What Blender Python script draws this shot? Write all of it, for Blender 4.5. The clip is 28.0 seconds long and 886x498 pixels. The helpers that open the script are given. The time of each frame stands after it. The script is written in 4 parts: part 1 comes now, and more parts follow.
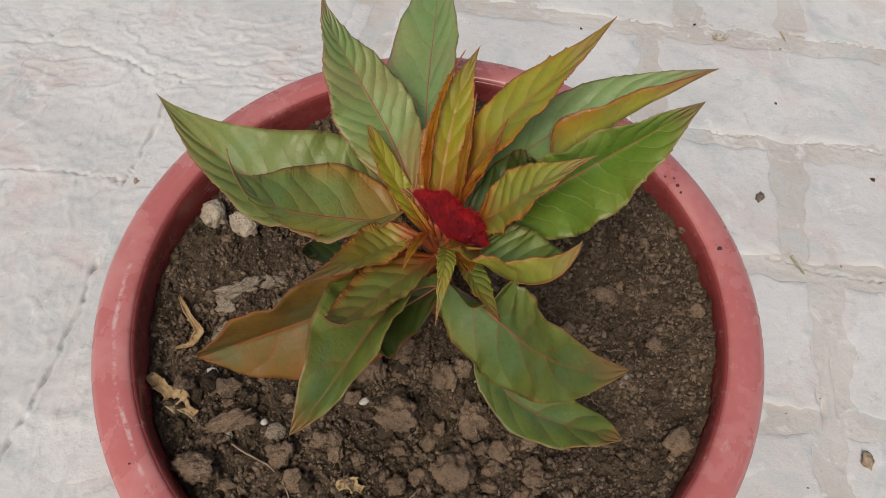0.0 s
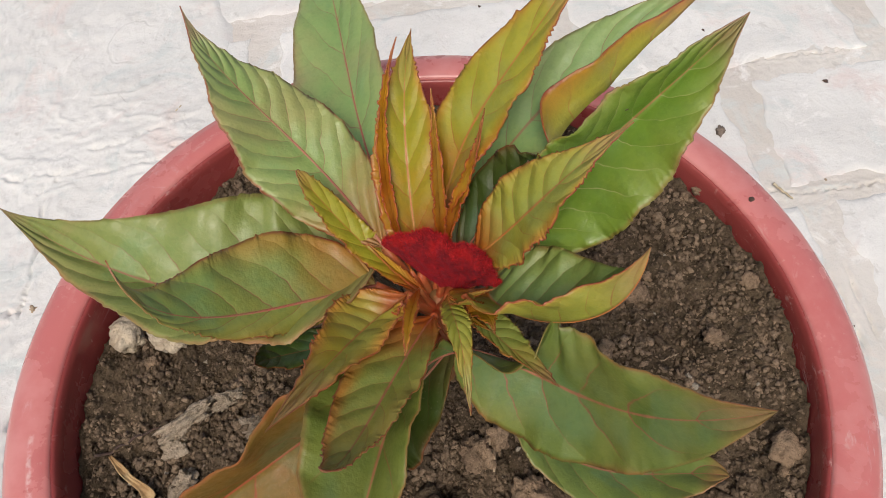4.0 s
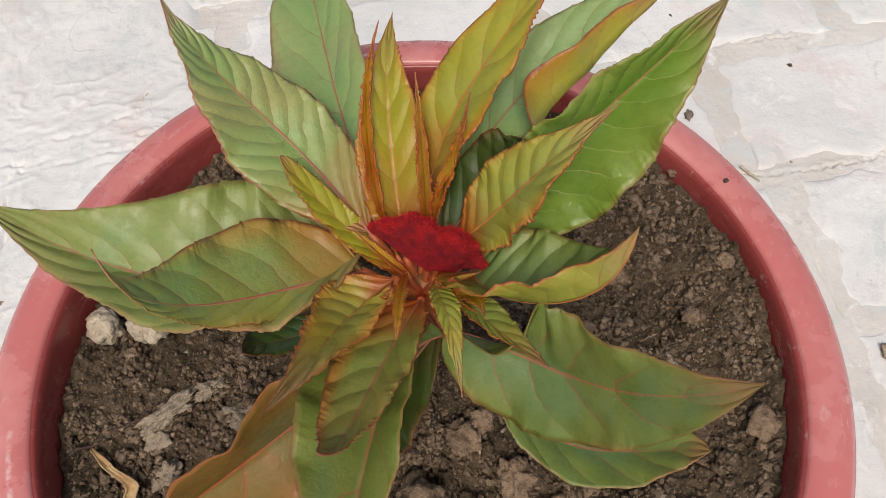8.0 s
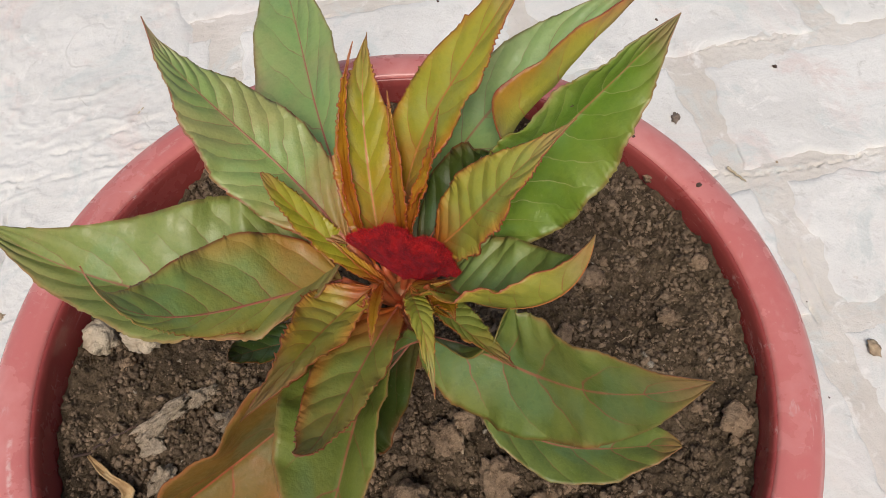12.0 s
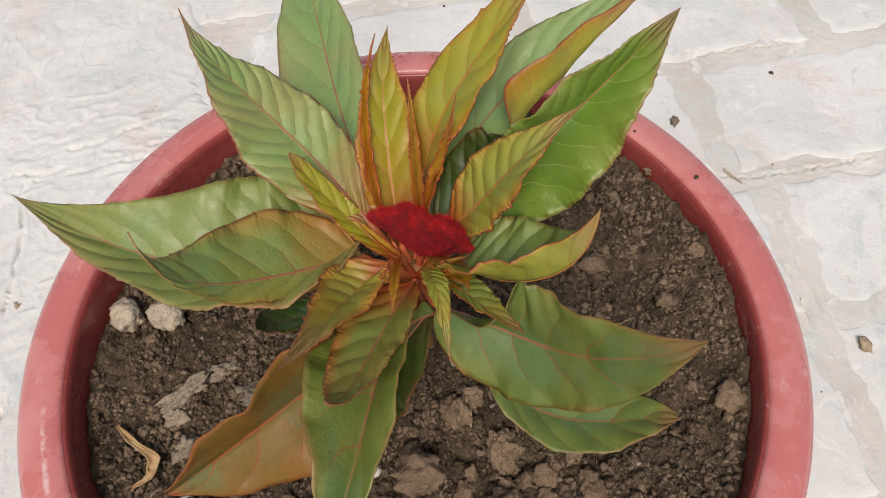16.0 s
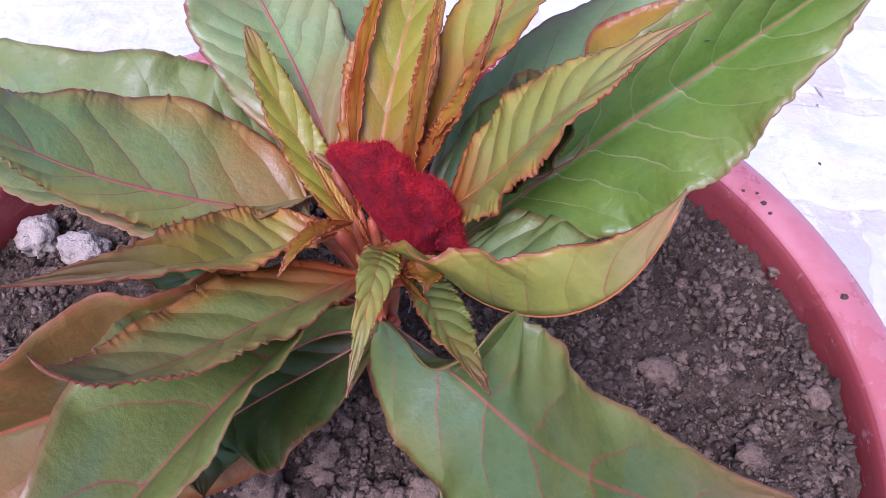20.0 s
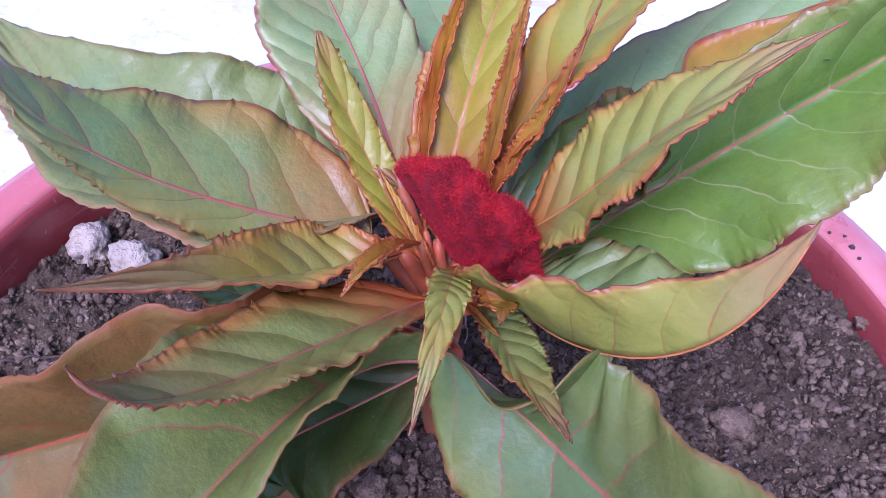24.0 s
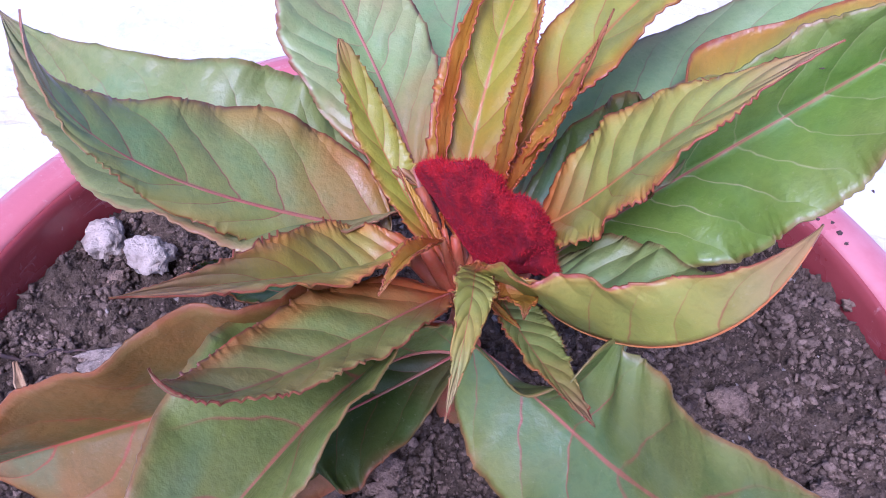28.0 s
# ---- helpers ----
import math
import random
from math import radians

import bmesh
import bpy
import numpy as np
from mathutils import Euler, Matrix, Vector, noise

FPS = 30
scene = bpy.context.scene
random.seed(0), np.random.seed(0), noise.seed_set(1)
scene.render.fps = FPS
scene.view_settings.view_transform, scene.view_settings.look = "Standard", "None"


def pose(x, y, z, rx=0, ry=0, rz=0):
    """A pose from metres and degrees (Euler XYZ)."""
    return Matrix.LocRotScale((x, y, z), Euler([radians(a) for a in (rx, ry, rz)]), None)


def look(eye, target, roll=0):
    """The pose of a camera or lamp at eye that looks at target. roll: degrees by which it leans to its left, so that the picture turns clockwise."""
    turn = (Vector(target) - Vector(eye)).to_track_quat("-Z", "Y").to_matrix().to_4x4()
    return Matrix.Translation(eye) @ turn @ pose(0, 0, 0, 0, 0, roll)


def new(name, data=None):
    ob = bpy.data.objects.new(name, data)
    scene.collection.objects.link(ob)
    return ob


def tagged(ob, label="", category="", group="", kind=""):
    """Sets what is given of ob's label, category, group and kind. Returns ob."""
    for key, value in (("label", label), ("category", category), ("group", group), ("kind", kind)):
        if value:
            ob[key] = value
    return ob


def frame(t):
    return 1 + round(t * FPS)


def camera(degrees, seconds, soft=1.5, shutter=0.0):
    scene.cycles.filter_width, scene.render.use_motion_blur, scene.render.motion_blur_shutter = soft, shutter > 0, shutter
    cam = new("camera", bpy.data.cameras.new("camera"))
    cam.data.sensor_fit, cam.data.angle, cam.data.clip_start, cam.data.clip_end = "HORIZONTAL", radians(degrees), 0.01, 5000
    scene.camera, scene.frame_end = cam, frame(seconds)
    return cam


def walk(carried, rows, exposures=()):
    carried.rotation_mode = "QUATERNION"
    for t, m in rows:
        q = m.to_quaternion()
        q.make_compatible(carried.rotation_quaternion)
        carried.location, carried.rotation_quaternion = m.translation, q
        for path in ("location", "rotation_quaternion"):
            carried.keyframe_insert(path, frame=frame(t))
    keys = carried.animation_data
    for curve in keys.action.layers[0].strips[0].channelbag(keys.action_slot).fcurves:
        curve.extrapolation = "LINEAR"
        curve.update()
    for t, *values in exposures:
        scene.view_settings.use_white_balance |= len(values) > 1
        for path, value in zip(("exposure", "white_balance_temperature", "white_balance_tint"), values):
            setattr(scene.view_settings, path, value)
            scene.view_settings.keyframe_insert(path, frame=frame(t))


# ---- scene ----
cam = camera(61.2, 28.0, 0.9)
# seconds, eye in metres, turn in degrees
PATH = [
    (0, 0.0024, -0.1332, 0.5150, 28.84, -2.16, 3.92),
    (0.5, 0.0015, -0.1344, 0.5164, 29.19, -1.78, 4.16),
    (1, 0.0000, -0.1346, 0.5171, 29.38, -2.07, 4.01),
    (1.5, 0.0020, -0.1303, 0.5158, 31.10, -2.21, 3.04),
    (2, 0.0023, -0.1237, 0.5079, 31.39, -2.80, 1.59),
    (2.5, -0.0060, -0.0968, 0.4674, 29.13, -3.06, -1.24),
    (3, -0.0034, -0.0835, 0.4464, 29.74, -1.87, -6.82),
    (3.5, -0.0072, -0.0870, 0.4556, 30.04, 1.44, -11.69),
    (5.5, -0.0155, -0.0871, 0.4584, 29.21, 0.77, -13.66),
    (6, -0.0116, -0.0875, 0.4593, 29.28, 0.48, -14.31),
    (6.5, -0.0114, -0.0874, 0.4589, 29.25, 0.76, -14.59),
    (7, -0.0124, -0.0887, 0.4592, 28.88, 0.54, -14.46),
    (7.5, -0.0137, -0.0881, 0.4591, 28.99, 0.23, -14.49),
    (8, -0.0166, -0.0871, 0.4571, 28.93, -0.10, -14.62),
    (8.5, -0.0170, -0.0870, 0.4546, 28.22, 0.03, -14.18),
    (9, -0.0145, -0.0842, 0.4552, 29.22, 1.18, -14.49),
    (9.5, -0.0094, -0.0877, 0.4589, 29.30, 0.63, -14.87),
    (10, -0.0048, -0.0894, 0.4622, 29.26, 0.74, -15.20),
    (10.5, -0.0106, -0.0905, 0.4620, 28.77, 0.82, -15.21),
    (11, -0.0115, -0.0894, 0.4620, 28.65, 1.00, -15.41),
    (11.5, -0.0095, -0.0915, 0.4657, 29.06, 0.81, -15.43),
    (13.5, -0.0111, -0.0929, 0.4666, 29.35, 0.33, -15.77),
    (14, -0.0074, -0.0935, 0.4682, 29.53, 0.08, -16.53),
    (14.5, -0.0074, -0.0966, 0.4703, 29.16, 0.19, -16.37),
    (15, -0.0124, -0.0990, 0.4720, 29.48, 0.67, -15.53),
    (15.5, -0.0132, -0.1018, 0.4728, 29.44, 0.30, -15.45),
    (16, -0.0184, -0.1060, 0.4749, 29.85, 0.23, -15.02),
    (16.5, -0.0217, -0.1012, 0.4668, 29.63, 0.49, -14.59),
    (17, -0.0158, -0.0825, 0.4362, 29.03, -0.40, -12.18),
    (17.5, -0.0012, -0.0811, 0.4134, 29.96, -2.65, -5.26),
    (18, 0.0029, -0.0820, 0.3999, 32.25, -3.01, -0.87),
    (18.5, 0.0072, -0.0881, 0.3912, 30.73, -2.47, 2.02),
    (19, 0.0097, -0.0941, 0.3983, 34.08, -2.40, 3.60),
    (19.5, 0.0104, -0.0892, 0.4012, 36.51, -2.48, 3.58),
    (20, 0.0138, -0.0851, 0.3899, 37.35, -3.36, 4.13),
    (20.5, 0.0140, -0.0889, 0.3750, 42.89, -3.71, 8.99),
    (22.5, 0.0100, -0.0840, 0.3702, 43.51, -2.32, 9.56),
    (23, 0.0106, -0.0843, 0.3763, 41.93, -1.31, 10.16),
    (23.5, 0.0089, -0.0853, 0.3840, 37.91, -1.92, 8.48),
    (24, 0.0084, -0.0795, 0.3802, 39.45, -2.71, 8.44),
    (24.5, 0.0070, -0.0721, 0.3776, 39.64, -2.12, 7.49),
    (25, 0.0062, -0.0735, 0.3773, 38.38, -2.12, 7.85),
    (25.5, 0.0053, -0.0741, 0.3785, 38.90, -2.29, 7.95),
    (26, 0.0052, -0.0743, 0.3795, 38.78, -2.14, 7.51),
    (26.5, 0.0055, -0.0756, 0.3802, 37.94, -2.70, 6.73),
    (27, 0.0021, -0.0778, 0.3827, 38.50, -3.38, 7.32),
    (27.5, 0.0033, -0.0813, 0.3842, 38.60, -3.63, 6.81),
    (28, 0.0019, -0.0832, 0.3880, 38.06, -3.14, 7.09),
]
walk(cam, [(t, pose(x, y, z, rx, ry, rz)) for t, x, y, z, rx, ry, rz in PATH],
     exposures=[(0.0, -0.39, 6700, 10), (2.0, -0.37, 6700, 10), (3.0, -0.15, 6700, 10), (3.5, 0.04, 6700, 10), (6.0, 0.04, 6700, 10), (14.0, -0.03, 6750, 10), (17.0, 0.06, 6700, 10), (17.7, 0.36, 4800, 40), (18.2, 0.46, 4800, 40),
                (19.0, 0.76, 4800, 40), (20.0, 0.48, 5000, 43), (22.5, 0.44, 4740, 47), (23.2, 0.63, 4740, 47), (28.0, 0.70, 4740, 47)])

# ---- light: bright overcast sky over an open yard ----
SUN_UP, SUN_ROUND = radians(58), radians(200)
world = bpy.data.worlds.new("overcast_sky")
scene.world = world
world.use_nodes = True
wn = world.node_tree
sky = wn.nodes.new("ShaderNodeTexSky")
sky.sky_type, sky.sun_disc = "NISHITA", False
sky.sun_elevation, sky.sun_rotation = SUN_UP, SUN_ROUND
sky.air_density, sky.dust_density, sky.ozone_density = 1.0, 4.0, 0.6
wn.links.new(sky.outputs[0], wn.nodes["Background"].inputs[0])
wn.nodes["Background"].inputs[1].default_value = 0.108
sun_data = bpy.data.lights.new("sun", "SUN")
sun_data.energy, sun_data.angle, sun_data.color = 2.1, radians(22), (1.0, 0.95, 0.88)
sun = new("sun", sun_data)
sun_dir = Vector((math.sin(SUN_ROUND) * math.cos(SUN_UP), math.cos(SUN_ROUND) * math.cos(SUN_UP), math.sin(SUN_UP)))
sun.matrix_world = look(sun_dir * 5, (0, 0, 0))

# ---- materials ----
class Nodes:
    """A small helper to write node materials."""

    def __init__(self, name):
        self.mat = bpy.data.materials.new(name)
        self.mat.use_nodes = True
        self.tree = self.mat.node_tree
        self.bsdf = self.tree.nodes["Principled BSDF"]
        self.out = self.tree.nodes["Material Output"]

    def add(self, kind, **sets):
        node = self.tree.nodes.new(kind)
        for key, value in sets.items():
            setattr(node, key, value)
        return node

    def put(self, socket, value):
        if isinstance(value, bpy.types.NodeSocket):
            self.tree.links.new(value, socket)
        elif isinstance(value, tuple) and len(value) == 3 and socket.type == "RGBA":
            socket.default_value = (*value, 1)
        else:
            socket.default_value = value

    def math(self, op, a, b=0.0, c=0.0, clamp=False):
        n = self.add("ShaderNodeMath", operation=op, use_clamp=clamp)
        for i, v in enumerate((a, b, c)):
            self.put(n.inputs[i], v)
        return n.outputs[0]

    def ramp(self, x, lo, hi, a=0.0, b=1.0):
        n = self.add("ShaderNodeMapRange", interpolation_type="SMOOTHSTEP")
        for i, v in enumerate((x, lo, hi, a, b)):
            self.put(n.inputs[i], v)
        return n.outputs[0]

    def mix(self, f, a, b):
        n = self.add("ShaderNodeMix", data_type="RGBA")
        self.put(n.inputs[0], f), self.put(n.inputs[6], a), self.put(n.inputs[7], b)
        return n.outputs[2]

    def noise(self, scale, detail=4.0, rough=0.55, at=None, warp=0.0):
        n = self.add("ShaderNodeTexNoise")
        n.inputs["Scale"].default_value, n.inputs["Detail"].default_value = scale, detail
        n.inputs["Roughness"].default_value, n.inputs["Distortion"].default_value = rough, warp
        if at is not None:
            self.put(n.inputs["Vector"], at)
        return n.outputs[0]

    def place(self):
        return self.add("ShaderNodeTexCoord").outputs["Object"]

    def world_place(self):
        return self.add("ShaderNodeNewGeometry").outputs["Position"]

    def bump(self, height, strength, distance):
        n = self.add("ShaderNodeBump")
        n.inputs["Strength"].default_value, n.inputs["Distance"].default_value = strength, distance
        self.put(n.inputs["Height"], height)
        self.put(self.bsdf.inputs["Normal"], n.outputs[0])
        return n.outputs[0]

    def finish(self, colour, rough, specular=0.5):
        self.put(self.bsdf.inputs["Base Color"], colour)
        self.put(self.bsdf.inputs["Roughness"], rough)
        self.put(self.bsdf.inputs["Specular IOR Level"], specular)
        return self.mat


def paving_material(name, light, grey, deep):
    """Worn brick or mortar under a thin, trowelled, uneven cement wash."""
    n = Nodes(name)
    at = n.world_place()
    rnd = n.add("ShaderNodeObjectInfo").outputs["Random"]
    big, mid, fine = n.noise(7, 5, 0.6, at, 0.5), n.noise(38, 6, 0.65, at, 0.4), n.noise(420, 4, 0.7, at)
    col = n.mix(n.ramp(big, 0.38, 0.62), light, grey)
    pink = n.math("MULTIPLY", n.ramp(n.noise(12, 5, 0.65, at, 0.8), 0.5, 0.66), n.math("MULTIPLY_ADD", rnd, 0.5, 0.2))
    col = n.mix(pink, col, (0.67, 0.57, 0.54))
    col = n.mix(n.math("MULTIPLY", n.ramp(n.noise(16, 5, 0.65, at, 1.0), 0.52, 0.66), 0.75), col, (0.57, 0.61, 0.60))
    col = n.mix(n.math("MULTIPLY", n.ramp(mid, 0.56, 0.74), 0.4), col, (0.46, 0.45, 0.43))
    col = n.mix(n.math("MULTIPLY", n.ramp(n.noise(24, 6, 0.7, at, 1.5), 0.55, 0.66), 0.6), col, (0.81, 0.80, 0.78))
    # trowel creases: thin wandering lines, more of them towards one side of the yard
    xyz = n.add("ShaderNodeSeparateXYZ")
    n.put(xyz.inputs[0], at)
    more = n.ramp(xyz.outputs[0], 0.25, -0.15, 0.25, 1.0)
    crease = 0.0
    for scale, width in ((7, 0.010), (15, 0.012)):
        ridge = n.math("ABSOLUTE", n.math("SUBTRACT", n.noise(scale, 2.5, 0.5, at, 0.8), 0.5))
        thin = n.math("MULTIPLY", n.ramp(ridge, width, 0.0), n.ramp(n.noise(scale * 0.8, 3, 0.5, at), 0.52, 0.64))
        crease = n.math("MAXIMUM", crease, n.math("MULTIPLY", thin, more))
    col = n.mix(n.math("MULTIPLY", crease, 0.12), col, deep)
    grain = n.noise(160, 6, 0.75, at)
    col = n.mix(n.math("MULTIPLY", n.ramp(grain, 0.54, 0.7), 0.25), col, (0.48, 0.47, 0.455))
    col = n.mix(n.math("MULTIPLY", n.ramp(fine, 0.6, 0.75), 0.3), col, (0.34, 0.32, 0.30))
    col = n.mix(n.math("MULTIPLY", n.ramp(n.noise(55, 5, 0.7, at, 0.8), 0.6, 0.72), 0.45), col, (0.40, 0.385, 0.36))
    relief = n.math("ADD", n.math("MULTIPLY", mid, 0.8), n.math("ADD", n.math("MULTIPLY", grain, 0.3), n.math("MULTIPLY", fine, 0.16)))
    n.bump(n.math("SUBTRACT", relief, n.math("MULTIPLY", crease, 0.15)), 0.36, 0.007)
    return n.finish(col, 0.9, 0.25)


def pot_material(name, base, worn):
    n = Nodes(name)
    at = n.place()
    streak, fine = n.noise(34, 5, 0.6, at), n.noise(500, 3, 0.7, at)
    col = n.mix(n.ramp(streak, 0.4, 0.7), base, worn)
    col = n.mix(n.math("MULTIPLY", n.ramp(n.noise(150, 4, 0.7, at), 0.62, 0.72), 0.35), col, (0.62, 0.42, 0.38))
    long = n.add("ShaderNodeMapping")
    long.inputs["Scale"].default_value = (1.0, 1.0, 6.0)
    n.put(long.inputs["Vector"], at)
    scuff = n.math("MULTIPLY", n.ramp(n.noise(70, 6, 0.75, long.outputs[0], 1.5), 0.56, 0.7), n.ramp(n.noise(19, 3, 0.5, at), 0.45, 0.65))
    col = n.mix(n.math("MULTIPLY", scuff, 0.6), col, (0.72, 0.55, 0.52))
    flat = n.add("ShaderNodeVectorMath", operation="MULTIPLY")
    n.put(flat.inputs[0], at)
    flat.inputs[1].default_value = (1, 1, 0)
    reach = n.add("ShaderNodeVectorMath", operation="LENGTH")
    n.put(reach.inputs[0], flat.outputs[0])
    # broken whitish ring along the crown: scratches and the gloss highlight, painted in
    crown_glint = n.ramp(n.math("ABSOLUTE", n.math("SUBTRACT", reach.outputs["Value"], n.math("MULTIPLY_ADD", n.noise(30, 4, 0.6, at), 0.006, 0.1305))), 0.0013, 0.0003)
    col = n.mix(n.math("MULTIPLY", n.math("MULTIPLY", crown_glint, n.math("MULTIPLY", n.ramp(n.noise(220, 5, 0.75, at), 0.42, 0.62), n.ramp(n.noise(13, 3, 0.5, at), 0.46, 0.6))), 0.5), col, (0.80, 0.70, 0.66))
    n.bump(fine, 0.15, 0.0006)
    return n.finish(col, n.ramp(streak, 0.3, 0.7, 0.18, 0.36), 0.5)


def soil_material(name, light, dark):
    n = Nodes(name)
    at = n.world_place()
    big, mid, fine, dust = n.noise(30, 4, 0.6, at), n.noise(210, 6, 0.75, at), n.noise(620, 5, 0.75, at), n.noise(1700, 3, 0.7, at)
    col = n.mix(n.ramp(big, 0.35, 0.65), light, dark)
    # darker where the bump below sinks: the pits' shade is put into the colour
    col = n.mix(n.math("MULTIPLY", n.ramp(mid, 0.5, 0.66), 0.55), col, tuple(0.4 * v for v in dark))
    col = n.mix(n.math("MULTIPLY", n.ramp(fine, 0.5, 0.64), 0.55), col, tuple(0.45 * v for v in dark))
    col = n.mix(n.math("MULTIPLY", n.ramp(dust, 0.55, 0.7), 0.5), col, tuple(min(1, 1.6 * v) for v in light))
    n.bump(n.math("SUBTRACT", n.math("MULTIPLY", dust, 0.25), n.math("ADD", n.math("MULTIPLY", mid, 0.6), n.math("MULTIPLY", fine, 0.5))), 1.0, 0.004)
    return n.finish(col, 0.95, 0.12)


def crumb_material():
    n = Nodes("soil_crumbs")
    at = n.world_place()
    rnd = n.add("ShaderNodeNewGeometry").outputs["Random Per Island"]
    pick = n.math("ADD", n.math("MULTIPLY", n.math("POWER", rnd, 1.6), 0.55), n.math("MULTIPLY", n.ramp(n.noise(34, 4, 0.6, at), 0.35, 0.7), 0.35))
    col = n.mix(pick, (0.10, 0.070, 0.047), (0.48, 0.350, 0.240))
    col = n.mix(n.ramp(rnd, 0.992, 0.996), col, (0.46, 0.40, 0.32))
    fine = n.noise(1300, 4, 0.7, at)
    col = n.mix(n.math("MULTIPLY", n.ramp(fine, 0.5, 0.7), 0.5), col, (0.05, 0.035, 0.024))
    n.bump(fine, 1.0, 0.0015)
    return n.finish(col, 0.95, 0.12)


RIBS = {"pale": 13, "dew": 9, "moss": 10, "olive": 9, "young": 9, "golden": 7, "rust": 9, "blue": 9, "green": 11, "sage": 6, "red": 6, "dark": 8}


WARM = ("dew", "young", "golden", "rust", "olive")


def leaf_material(name, inner, outer, margin, vein, rough=0.38, lit=0.16):
    """A thin puckered blade: greener along its middle, orange at its foot and along its edge, with a fine net of veins."""
    n = Nodes("leaf_" + name)
    warm, slim = name in WARM, name == "rust"
    uv = n.add("ShaderNodeSeparateXYZ")
    n.put(uv.inputs[0], n.add("ShaderNodeTexCoord").outputs["UV"])
    u, v = uv.outputs[0], uv.outputs[1]
    a = n.math("ABSOLUTE", n.math("MULTIPLY_ADD", u, 2.0, -1.0))
    at = n.place()
    rnd = n.add("ShaderNodeObjectInfo").outputs["Random"]
    broad, patch, fine = n.noise(26, 3, 0.5, at, 0.4), n.noise(80, 4, 0.55, at, 0.5), n.noise(1100, 3, 0.65, at)
    blotch = n.noise(330, 4, 0.7, at)
    # green middle, yellower sides, with broad uneven patches
    f = n.math("ADD", n.math("MULTIPLY", a, 0.5), n.math("MULTIPLY", n.math("SUBTRACT", patch, 0.5), 0.9))
    f = n.math("ADD", f, n.math("ADD", n.math("MULTIPLY_ADD", rnd, 0.3, -0.15), n.math("MULTIPLY", n.math("SUBTRACT", broad, 0.5), 1.8)), clamp=True)
    col = n.mix(f, inner, outer)
    cool = tuple(0.75 * x + y for x, y in zip(inner, (0.04, 0.09, 0.06)))
    col = n.mix(n.math("MULTIPLY", n.math("MULTIPLY", n.ramp(n.noise(45, 3, 0.55, at, 0.6), 0.47, 0.6), n.ramp(a, 0.9, 0.4)), 0.45 if warm else 0.55), col, cool)
    flush = n.math("MULTIPLY", n.ramp(n.noise(19, 4, 0.6, at, 0.7), 0.5, 0.66), 0.0 if name in ("rust", "golden", "dark") else 0.15 if name in ("sage", "green") else 0.32)
    col = n.mix(flush, col, tuple(0.5 * x + 0.5 * y for x, y in zip(margin, outer)))
    # side veins leave the midrib and bend towards the tip
    wob = n.math("MULTIPLY_ADD", n.noise(60, 3, 0.55, at), 0.10, -0.05)
    bend = n.math("MULTIPLY", n.math("POWER", a, 1.25), 0.20)
    run = n.math("MULTIPLY", n.math("ADD", n.math("SUBTRACT", v, bend), n.math("ADD", wob, 1.0)), float(RIBS[name]))
    gap = n.math("ABSOLUTE", n.math("SUBTRACT", n.math("FRACT", run), 0.5))
    net = n.add("ShaderNodeTexVoronoi", feature="DISTANCE_TO_EDGE")
    net.inputs["Scale"].default_value = 380
    bent = n.add("ShaderNodeVectorMath", operation="ADD")
    n.put(bent.inputs[0], at)
    shift = n.add("ShaderNodeTexNoise")
    shift.inputs["Scale"].default_value = 300
    n.put(shift.inputs["Vector"], at)
    small = n.add("ShaderNodeVectorMath", operation="SCALE")
    small.inputs["Scale"].default_value = 0.0016
    n.put(small.inputs[0], shift.outputs["Color"])
    n.put(bent.inputs[1], small.outputs[0])
    n.put(net.inputs["Vector"], bent.outputs[0])
    cell = n.ramp(net.outputs[0], 0.0, 0.22)
    faint = n.ramp(patch, 0.32, 0.6, 0.3, 1.0)
    line = n.math("MULTIPLY", n.math("MULTIPLY", n.ramp(gap, 0.462, 0.497), n.ramp(a, 0.97, 0.35)), faint)
    drawn = (0.44, 0.42, 0.20) if name == "green" else tuple(0.75 * x for x in vein)
    col = n.mix(n.math("MULTIPLY", line, 0.0 if slim else 0.85 if name in ("green", "dew", "golden", "sage") else 0.65), col, drawn)
    col = n.mix(n.math("MULTIPLY_ADD", cell, -0.07, 0.07), col, tuple(1.25 * x for x in outer))
    # one half of the old leaves is flushed wider than the other
    lean = n.math("MULTIPLY", n.math("SUBTRACT", 0.5, u), 0.4) if name in ("dew", "olive") else 0.0
    reach = n.math("ADD", n.math("ADD", a, lean), n.math("MULTIPLY", n.math("SUBTRACT", broad, 0.5), 0.9))
    edge = n.math("MULTIPLY", n.ramp(reach, (0.62 if name in ("rust", "golden") else 0.68) if warm else 0.86, 1.12), (0.8 if name == "olive" else 0.65) if warm else 0.45)
    col = n.mix(edge, col, margin)
    tip = margin if name in ("red", "sage", "dark") else tuple(0.5 * x + y for x, y in zip(margin, (0.22, 0.13, 0.10)))
    col = n.mix(n.math("MULTIPLY", n.ramp(n.math("ADD", v, n.math("MULTIPLY", n.math("SUBTRACT", broad, 0.5), 0.4)), 0.74 if warm else 0.86, 1.0), 0.6), col, tip)
    thread = n.ramp(n.math("ADD", a, n.math("MULTIPLY", n.math("SUBTRACT", blotch, 0.5), 0.06)), 0.94, 0.985)
    col = n.mix(n.math("MULTIPLY", thread, n.math("MULTIPLY", faint, 0.85 if warm or name == "pale" else 0.4)), col, (0.30, 0.05, 0.025))
    base = n.math("SUBTRACT", v, n.math("MULTIPLY", n.math("SUBTRACT", broad, 0.5), 0.5))
